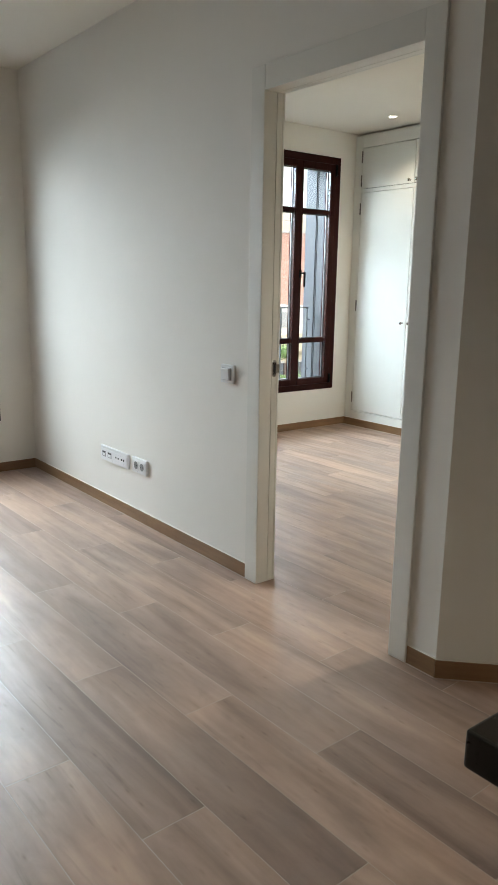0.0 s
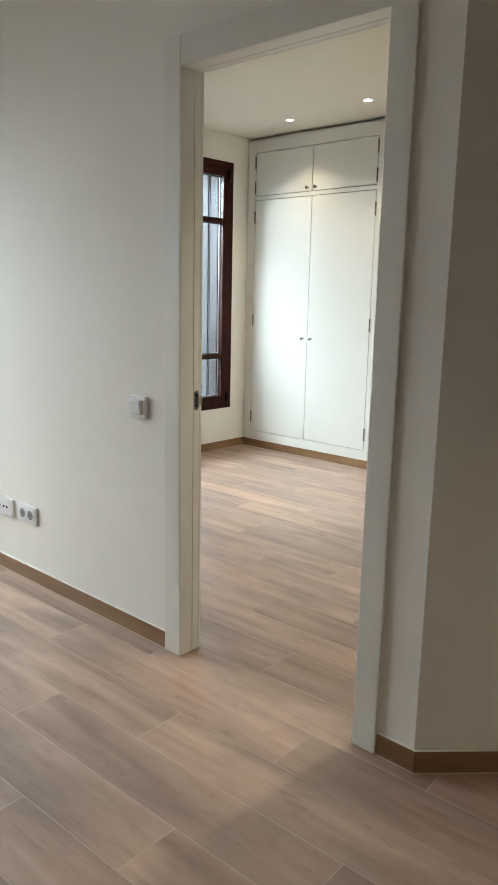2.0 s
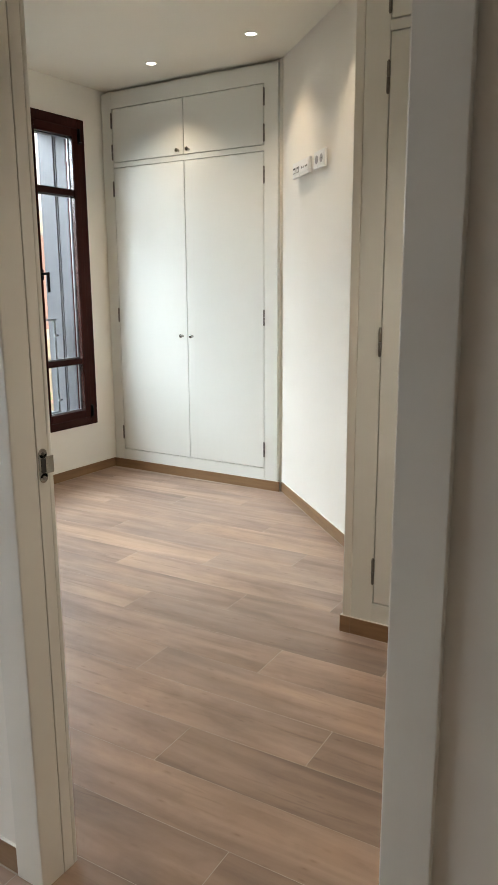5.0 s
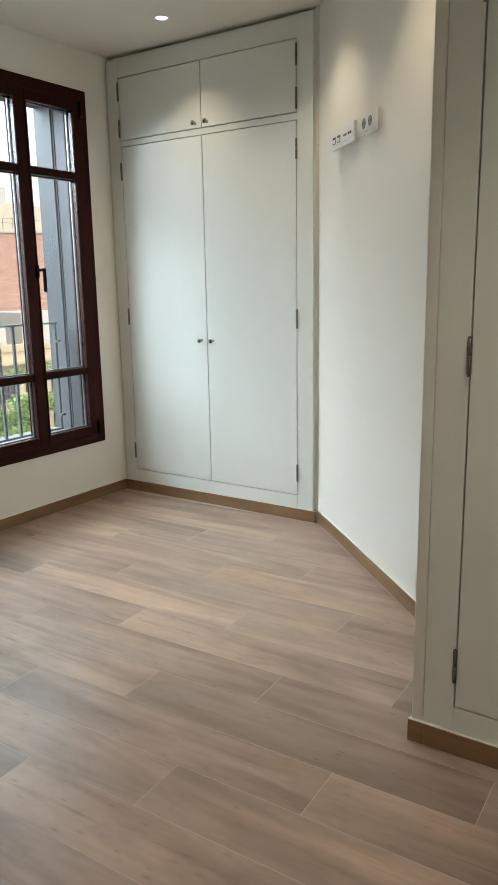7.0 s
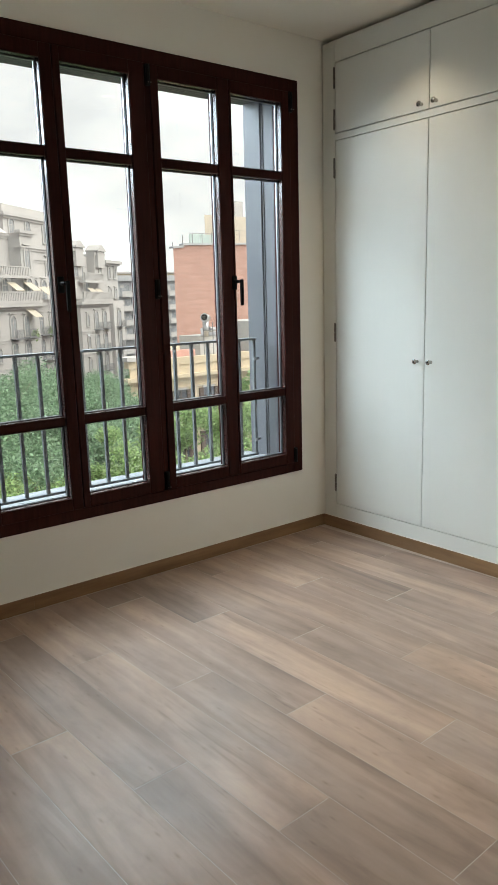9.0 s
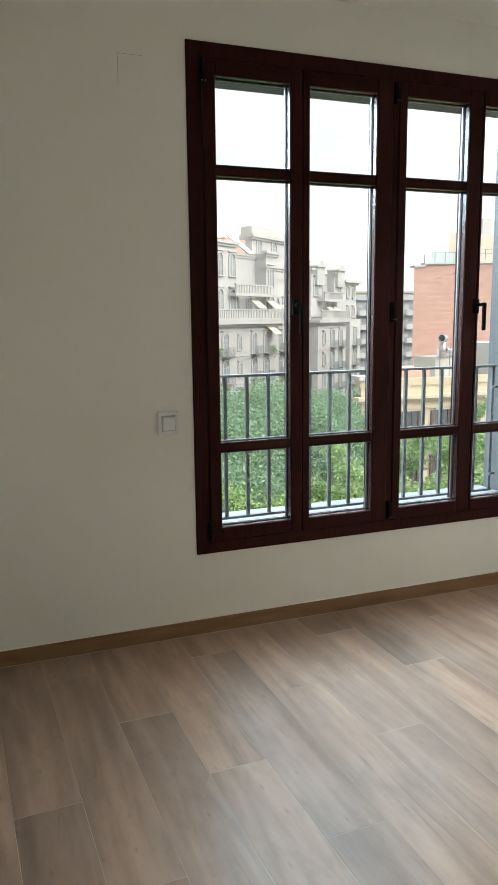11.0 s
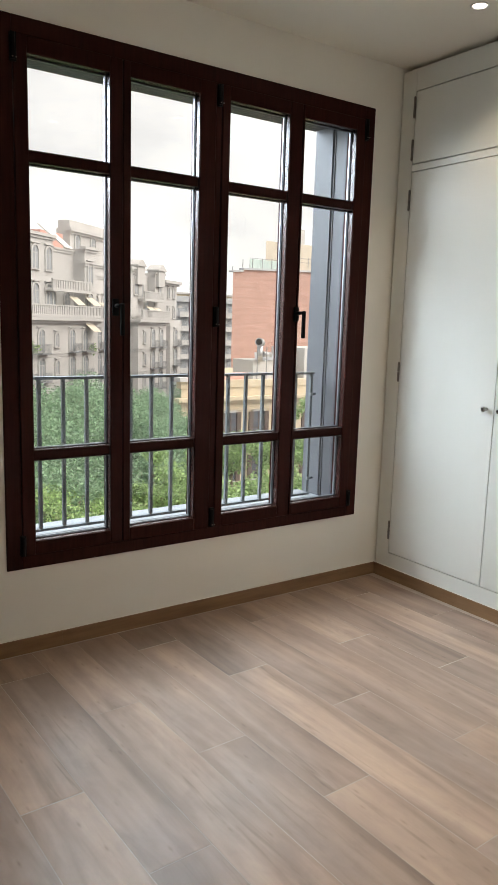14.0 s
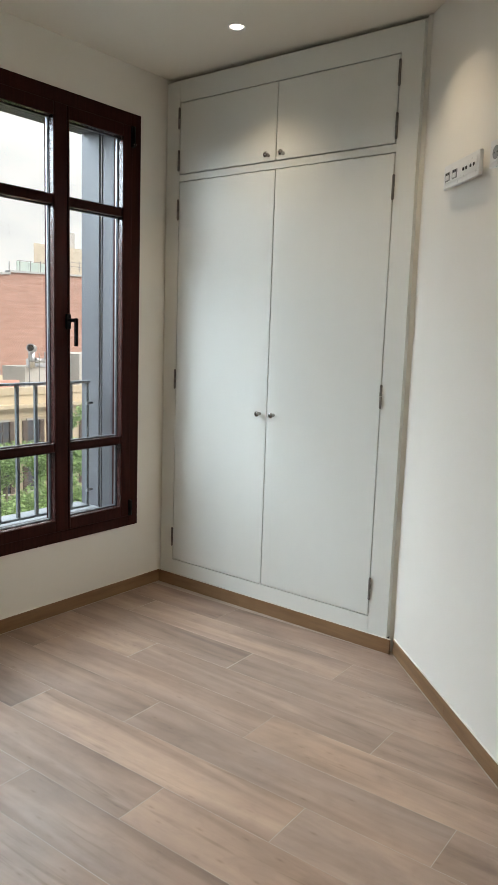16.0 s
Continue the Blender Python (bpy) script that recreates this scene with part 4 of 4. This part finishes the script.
    row((13.4, 17.5, 22.2), -3.18, E0 + 7.2)
    row((17.5, 22.3), -3.18, E0 + 2.6)
    row((14.2, 16.6, 19.4), -0.98, E0 - 0.6)
    row((24.4,), 0.02, E0 + 2.6)
    row((28.6,), -1.18, E0 + 2.4)
    row((27.8, 30.4), -1.18, E0 - 0.6)
    row((32.8,), 0.02, E0 + 2.8, True)
    row((36.2, 38.4), 0.02, E0 + 2.6, True)
    row((36.2, 38.4), 0.02, E0 - 0.6, True)
    for s, out, z in ((6.4, 0.2, E0 + 1.5), (10.0, 0.4, E0 + 1.5), (13.5, 0.4, E0 + 1.0), (15.6, 0.4, E0 + 1.0), (27.6, 0.6, E0 + 0.9), (30.2, 0.6, E0 + 0.8), (8.1, 1.4, E0 - 1.7)):
        awning(s, out, z, 1.9)
    for s, out, z in ((5.4, 0.9, E0 - 0.7), (9.0, 1.4, E0 - 5.1), (-4.6, 1.7, E0 - 4.9), (14.6, 0.5, E0 - 5.0)):
        bm = bmesh.new()
        rng = random.Random(int(s * 10) + 50)
        for k in range(60):
            q = Vector((s + rng.gauss(0, 0.45), -out - rng.uniform(0, 0.3), z + 0.35 + rng.gauss(0, 0.3)))
            a, c = Vector((rng.uniform(-1, 1), rng.uniform(-1, 1), rng.uniform(-1, 1))) * 0.2, Vector((rng.uniform(-1, 1), rng.uniform(-1, 1), rng.uniform(-1, 1))) * 0.14
            at = Matrix.Translation(o) @ rot
            bm.faces.new([bm.verts.new(at @ (q + w)) for w in (a, c, -a, -c)])
        part("balcony_plants", bm, M_LEAF_LIGHT, b, "green potted plants", "stuff")
    # clay roof and glazed lean-to beside the tower
    bm = bmesh.new()
    t = bmesh.new()
    box(t, 4.5, 9.5, 3.0, 6.0, E0 + 6.9, E0 + 9.3)
    merge(bm, t, Matrix.Translation(o) @ rot)
    part("roof", bm, M_ROOF_PALE, b)
    bm = bmesh.new()
    t = bmesh.new()
    vs = [t.verts.new((x, y, E0 + z)) for y in (1.0, 1.25) for x, z in ((1.0, 9.5), (2.2, 9.7), (8.6, 7.4), (7.0, 7.4))]
    for q in ((0, 3, 2, 1), (4, 5, 6, 7), (0, 1, 5, 4), (1, 2, 6, 5), (2, 3, 7, 6), (3, 0, 4, 7)):
        t.faces.new([vs[i] for i in q])
    merge(bm, t, Matrix.Translation(o) @ rot)
    part("lean_to_roof", bm, M_PLASTIC, b)


def flats():
    FZ = EZ + 2.9
    x0, y0 = EX + 77.6, EY + 140.0
    b = thing("apartment_block", (x0, y0, GROUND), "grey modern apartment block with balconies, far down the street", "building")
    part("wall", skewed((x0, x0 + 24, y0, y0 + 12, GROUND, FZ + 1.0), 0.7), M_CONCRETE, b)
    part("roof", skewed((x0 - 0.4, x0 + 24, y0 - 0.8, y0 + 12, FZ + 1.0, FZ + 2.2), 0.7), M_CONCRETE, b)
    for i in range(5):
        z = FZ - 2.0 - i * 3.0
        for j in range(4):
            x = x0 + 0.5 + j * 3.9
            part("balcony", made(box, (x, x + 2.7, y0 - 1.4, y0, z - 0.25, z), (x, x + 2.7, y0 - 1.4, y0 - 1.3, z, z + 0.9)), M_STONE_PALE, b)
            part("window", made(box, (x + 0.2, x + 2.5, y0 - 0.06, y0, z, z + 2.2)), M_PANE_FAR, b)
            part("blind", made(box, (x + 0.2, x + 1.2, y0 - 0.1, y0 - 0.06, z + (1.0 if (i + j) % 2 else 1.6), z + 2.2)), M_STONE_PALE, b)
            part("pier", made(box, (x + 2.85, x + 3.6, y0 - 0.3, y0, GROUND, z + 2.8)), M_CONCRETE, b) if i == 0 else None
    x0, y0 = EX + 104.0, EY + 190.0
    h = thing("distant_building", (x0, y0, GROUND), "pale yellow building at the end of the street", "building")
    part("wall", made(box, (x0, x0 + 40, y0, y0 + 10, GROUND, FZ + 4.6)), M_YELLOW, h)
    part("roof", made(box, (x0 - 0.5, x0 + 40, y0 - 0.5, y0 + 10, FZ + 4.6, FZ + 5.1)), M_STONE_PALE, h)


HOUSES = []


def brick_house():
    x0, y0 = EX + 21.1, EY + 32.0
    b = thing("brick_building", (x0, y0, GROUND), "building with a bare red brick party wall", "building")

    def top(x):
        return EZ + 2.47 + (0.1 if x > 0.6 else 0.0) + 0.09 * x

    # the party wall's head climbs gently, with a low step near its corner
    line = [(0, top(0)), (0.6, top(0.6)), (0.62, top(0.62)), (22, top(8))]
    bm = bmesh.new()
    poly = [(0, GROUND)] + line + [(22, GROUND)]
    lo = [bm.verts.new((x0 + x, y0, z)) for x, z in poly]
    hi = [bm.verts.new((x0 + x + 11.2, y0 + 14, z)) for x, z in poly]
    for i in range(len(poly)):
        k = (i + 1) % len(poly)
        bm.faces.new((lo[i], lo[k], hi[k], hi[i]))
    bm.faces.new(lo)
    bm.faces.new(hi)
    part("wall", bm, M_BRICK, b, "bare red brick party wall")
    bm = bmesh.new()
    for (xa, za), (xb, zb) in zip(line, line[1:]):
        if xb - xa < 0.1:
            continue
        vs = [bm.verts.new((x0 + x, y0 + y, z + h)) for x, z in ((xa - 0.05, za), (xb, zb)) for y in (-0.1, 0.3) for h in (0.003, 0.1)]
        for q in ((0, 1, 3, 2), (4, 6, 7, 5), (0, 4, 5, 1), (2, 3, 7, 6), (0, 2, 6, 4), (1, 5, 7, 3)):
            bm.faces.new([vs[i] for i in q])
    part("coping", bm, M_CONCRETE, b)
    part("penthouse", skewed((x0 + 3.1, x0 + 12, y0 + 1.5, y0 + 9, EZ + 2.6, EZ + 4.4), 0.8), M_AWNING, b)
    part("chimney", made(box, (x0 + 5.6, x0 + 6.2, y0 + 2, y0 + 2.6, EZ + 4.4, EZ + 5.3)), M_STONE_PALE, b)
    for i in range(9):
        x = x0 + 0.1 + i * 0.62
        part("railing_post", made(box, (x, x + 0.03, y0 + 0.2, y0 + 0.23, top(x - x0), top(x - x0) + (0.3 if i < 1 else 0.55))), M_IRON, b)
    part("railing_bar", made(box, (x0 + 1.2, x0 + 5.3, y0 + 0.2, y0 + 0.23, EZ + 3.26, EZ + 3.285), (x0 + 3.0, x0 + 9, y0 + 0.2, y0 + 0.23, EZ + 3.48, EZ + 3.505)), M_IRON, b)
    for xa, xb in ((1.3, 1.95), (1.98, 2.6), (2.63, 3.3)):
        part("glass_screen", made(box, (x0 + xa, x0 + xb, y0 + 0.4, y0 + 0.43, EZ + 2.65, EZ + 3.25)), M_GREENGLASS, b)
    HOUSES.append(b)


def ochre_house():
    x0, y0 = EX + 12.5, EY + 22.0
    zt = EZ - 2.11
    b = thing("ochre_building", (x0, y0, GROUND), "low ochre rendered building with brown shutters and a flat roof", "building")
    part("wall", skewed((x0, x0 + 16, y0, y0 + 9.5, GROUND, zt - 0.25), 0.7), M_YELLOW, b)
    part("cornice", made(box, (x0 - 0.25, x0 + 16, y0 - 0.3, y0 + 0.2, zt - 0.70, zt - 0.58), (x0 - 0.12, x0 + 16, y0 - 0.16, y0 + 0.2, zt - 0.80, zt - 0.70), (x0 - 0.06, x0 + 16, y0 - 0.07, y0 + 0.2, zt - 1.09, zt - 1.03)), M_YELLOW, b)
    part("parapet", made(box, (x0 - 0.05, x0 + 16, y0 - 0.05, y0 + 0.25, zt - 0.25, zt)), M_YELLOW, b)
    part("pier_cap", made(box, (x0 - 0.15, x0 + 0.6, y0 - 0.15, y0 + 0.6, zt, zt + 0.14)), M_STONE_PALE, b)
    for i in range(9):
        x = x0 + 2.05 + i * 1.25
        for z in (zt - 2.09, zt - 3.72, zt - 5.35):
            w = part("window", made(box, (x - 0.25, x + 0.25, y0 - 0.02, y0 + 0.05, z, z + 0.92)), M_PANE_DARK, b)
            part("glazing_bars", made(box, (x - 0.015, x + 0.015, y0 - 0.04, y0 - 0.02, z, z + 0.92), (x - 0.25, x + 0.25, y0 - 0.04, y0 - 0.02, z + 0.3, z + 0.325), (x - 0.25, x + 0.25, y0 - 0.04, y0 - 0.02, z + 0.6, z + 0.625)), M_SHUTTER, w)
            part("surround", made(box, (x - 0.27, x + 0.27, y0 - 0.05, y0 + 0.02, z + 0.92, z + 1.0), (x - 0.25, x + 0.25, y0 - 0.07, y0 + 0.02, z - 0.07, z)), M_STONE_PALE, w)
            for q in (-1, 1):
                c = x + q * 0.355
                leaf = part("shutter", made(box, (c - 0.095, c + 0.095, y0 - 0.06, y0 - 0.01, z - 0.01, z + 0.92)), M_SHUTTER, b)
                part("slats", made(box, *((c - 0.075, c + 0.075, y0 - 0.075, y0 - 0.055, z + 0.04 + k * 0.07, z + 0.075 + k * 0.07) for k in range(12))), M_SHUTTER, leaf)
    part("floor_band", made(box, (x0 - 0.1, x0 + 16, y0 - 0.3, y0 + 0.02, zt - 2.52, zt - 2.42)), M_ROOF_PALE, b)
    part("terrace_wall", made(box, (x0 + 2.2, x0 + 3.6, y0 + 1.2, y0 + 1.5, zt - 0.25, zt + 0.16)), M_ROOF_PALE, b)
    # roof terrace: white plant box, glazed slope and a duct with a cowl
    r = thing("rooftop_plant", (x0 + 5.0, y0 + 3.0, zt - 0.25), "white rooftop plant box with a metal duct and cowl", "roof plant")
    part("box", made(box, (x0 + 4.75, x0 + 6.6, y0 + 2.5, y0 + 4.0, zt - 0.25, zt + 0.55)), M_STONE_PALE, r)
    bm = bmesh.new()
    v = [(x0 + 4.85, y0 + 2.45, zt + 0.55), (x0 + 6.1, y0 + 2.45, zt + 0.55), (x0 + 6.0, y0 + 2.9, zt + 0.8), (x0 + 5.15, y0 + 2.9, zt + 0.8)]
    lo = [bm.verts.new(q) for q in v]
    hi = [bm.verts.new((q[0], q[1] + 0.1, q[2] + 0.06)) for q in v]
    for i in range(4):
        bm.faces.new((lo[i], lo[(i + 1) % 4], hi[(i + 1) % 4], hi[i]))
    bm.faces.new(lo)
    bm.faces.new(hi)
    part("glazed_slope", bm, M_SPACER, r)
    bm = bmesh.new()
    tube(bm, (x0 + 5.0, y0 + 2.4, zt + 0.52), (x0 + 5.0, y0 + 2.4, zt + 1.22), 0.13, n=14)
    tube(bm, (x0 + 5.12, y0 + 2.45, zt + 1.27), (x0 + 4.8, y0 + 2.2, zt + 1.31), 0.15, 0.17, 16)
    tube(bm, (x0 + 5.15, y0 + 2.4, zt + 0.82), (x0 + 5.6, y0 + 2.5, zt + 0.77), 0.11, 0.11, 12)
    part("duct", bm, M_SPACER, r)
    # the duct is closed: a black disc stands for the shade in its mouth
    bm = bmesh.new()
    lathe(bm, (x0 + 4.8, y0 + 2.2, zt + 1.31), (-0.32, -0.25, 0.04), [(0, 0.13), (0.004, 0.13), (0.006, 0.1)], 16)
    part("duct_mouth", bm, M_DARK, r)
    part("pipes", made(box, (x0 + 4.74, x0 + 4.77, y0 + 2.2, y0 + 2.23, zt - 0.2, zt + 1.12), (x0 + 5.2, x0 + 5.23, y0 + 2.2, y0 + 2.23, zt - 0.2, zt + 1.12), (x0 + 4.74, x0 + 5.23, y0 + 2.2, y0 + 2.23, zt + 0.77, zt + 0.80)), M_IRON, r)
    HOUSES.extend((b, r))
    s = thing("roof_shed", (x0 + 8.3, y0 + 3.0, zt - 0.25), "white roof shed with a dark opening", "shed")
    part("wall", made(box, (x0 + 7.5, x0 + 10, y0 + 2.6, y0 + 5, zt - 0.25, zt + 1.05)), M_STONE_PALE, s)
    part("window", made(box, (x0 + 7.9, x0 + 8.6, y0 + 2.55, y0 + 2.6, zt + 0.1, zt + 0.8)), M_PANE_FAR, s)
    HOUSES.append(s)


old_building()
flats()
brick_house()
ochre_house()
# both houses stand farther off and larger than they are drawn above
EYE_AT = Vector((EX, EY, EZ))
for h in HOUSES:
    h.location = EYE_AT + (h.location - EYE_AT) * 1.8
    h.scale = (1.8, 1.8, 1.8)


# ---- trees ----
def tree(x, y, top, spread, seed, leaves, leaf_mat, size, label):
    rng = np.random.default_rng(seed)
    height = top - GROUND
    t = thing("tree", (x, y, GROUND), label, "tree", "street trees")
    bm = bmesh.new()
    base = Vector((x, y, GROUND))
    fork = base + Vector((rng.uniform(-0.3, 0.3), rng.uniform(-0.3, 0.3), height * 0.4))
    tube(bm, base, fork, 0.24, 0.17, 10)
    tips = []
    for i in range(9):
        a = i * 2.4 + rng.uniform(-0.4, 0.4)
        reach = spread * rng.uniform(0.35, 0.75)
        tip = fork + Vector((reach * math.cos(a), reach * math.sin(a), height * rng.uniform(0.18, 0.5)))
        tube(bm, fork, tip, 0.12, 0.03, 7)
        tips.append(tip)
        for j in range(2):
            k = tip + Vector((rng.uniform(-1, 1), rng.uniform(-1, 1), rng.uniform(0.1, 1))) * spread * 0.28
            tube(bm, fork.lerp(tip, rng.uniform(0.5, 0.9)), k, 0.05, 0.012, 5)
            tips.append(k)
    part("trunk", bm, M_BARK, t)
    # clumps of leaves round the limb ends
    clumps = []
    cz = GROUND + height * 0.68
    while len(clumps) < 70:
        q = rng.normal(size=3)
        q /= np.linalg.norm(q)
        q *= rng.uniform(0.55, 1.0) ** 0.6
        c = np.array([x + q[0] * spread, y + q[1] * spread, cz + q[2] * height * 0.30])
        clumps.append((c, rng.uniform(0.5, 1.0) * spread * 0.30))
    clumps += [(np.array(p), spread * 0.26) for p in tips]
    per = leaves // len(clumps)
    verts, faces = [], []
    for c, r in clumps:
        q = rng.normal(size=(per, 3))
        q /= np.linalg.norm(q, axis=1)[:, None]
        q *= (rng.uniform(0.35, 1.0, size=per) * r)[:, None]
        q[:, 2] *= 0.75
        p = c + q
        u = rng.normal(size=(per, 3))
        u[:, 2] *= 0.6
        u /= np.linalg.norm(u, axis=1)[:, None]
        v = np.cross(u, rng.normal(size=(per, 3)))
        v /= np.linalg.norm(v, axis=1)[:, None]
        s = size * rng.uniform(0.6, 1.25, size=per)[:, None]
        n0 = len(verts)
        quad = np.stack([p - u * s, p + v * s * 0.55, p + u * s, p - v * s * 0.55], axis=1).reshape(-1, 3)
        verts.extend(map(tuple, quad - np.array([x, y, GROUND])))
        faces.extend((n0 + 4 * i, n0 + 4 * i + 1, n0 + 4 * i + 2, n0 + 4 * i + 3) for i in range(per))
    me = bpy.data.meshes.new("crown")
    me.from_pydata(verts, [], faces)
    me.materials.append(leaf_mat)
    ob = new("crown", me)
    ob.parent = t


TREES = ((0.35, 21, -0.105, 3.2, 0), (0.43, 24, -0.135, 3.4, 0), (0.27, 17, -0.12, 3.0, 0), (0.36, 30, -0.105, 3.6, 0), (0.47, 33, -0.118, 3.8, 0), (0.475, 36, -0.122, 3.6, 0), (0.49, 20, -0.19, 2.6, 0),
         (0.40, 15, -0.25, 2.3, 1), (0.56, 15, -0.205, 1.6, 1), (0.70, 14, -0.165, 1.8, 1), (0.84, 13.5, -0.13, 1.5, 1), (0.30, 12, -0.33, 2.0, 1), (0.62, 46, -0.12, 4.0, 0))
for i, (r, dy, dz, spread, light) in enumerate(TREES):
    tree(EX + r * dy, EY + dy, EZ + (dz + 0.02) * dy, spread, i + 3, 60000, M_LEAF_LIGHT if light else M_LEAF, 0.045 if light else 0.056,
         "street tree with fresh light green leaves" if light else "leafy green street tree")


# ---- floor planks ----
PLANK_W, PLANK_L, SKEW = 0.1915, 1.161, 0.029
PLANKS = {}


def plank_mesh(length):
    key = round(length, 2)
    if key not in PLANKS:
        bm = bmesh.new()
        box(bm, -PLANK_W / 2 + 0.0009, PLANK_W / 2 - 0.0009, -length / 2 + 0.0009, length / 2 - 0.0009, -0.009, 0.0)
        bmesh.ops.recalc_face_normals(bm, faces=bm.faces)
        top = [e for e in bm.edges if all(abs(v.co.z) < 1e-6 for v in e.verts)]
        bmesh.ops.bevel(bm, geom=top, offset=0.0004, segments=1, affect="EDGES")
        PLANKS[key] = mesh_of("plank", bm, M_PLANK)
    return PLANKS[key]


def lay_planks():
    y_lo, y_hi = -3.55, FACADE_IN + 0.03
    rest = bmesh.new()
    for k in range(-28, 24):
        uc = 2.64 + (k - 7.5) * PLANK_W
        first = 2.79 - 0.387 * ((k - 3) % 3) - 0.006 * (uc - 1.7) - 6 * PLANK_L
        for i in range(10):
            a, b = max(first + i * PLANK_L, y_lo), min(first + (i + 1) * PLANK_L, y_hi)
            if b - a < 0.05:
                continue
            yc = (a + b) / 2
            xc = uc - SKEW * yc
            if xc > 5.45 or (xc > 3.1 and yc < 0.75):
                continue
            if xc < -1.6 or yc < -1.2:
                t = bmesh.new()
                box(t, -PLANK_W / 2 + 0.0009, PLANK_W / 2 - 0.0009, -(b - a) / 2 + 0.0009, (b - a) / 2 - 0.0009, -0.009, 0.0)
                merge(rest, t, Matrix.Translation((xc, yc, 0)) @ Matrix.Rotation(math.atan(SKEW), 4, "Z"))
                continue
            p = new("plank", plank_mesh(b - a))
            p.parent = floor
            p.matrix_basis = Matrix.Translation((uc - SKEW * yc, yc, 0)) @ Matrix.Rotation(math.atan(SKEW), 4, "Z")

    part("planks_beyond", rest, M_PLANK, floor, kind="stuff")


lay_planks()
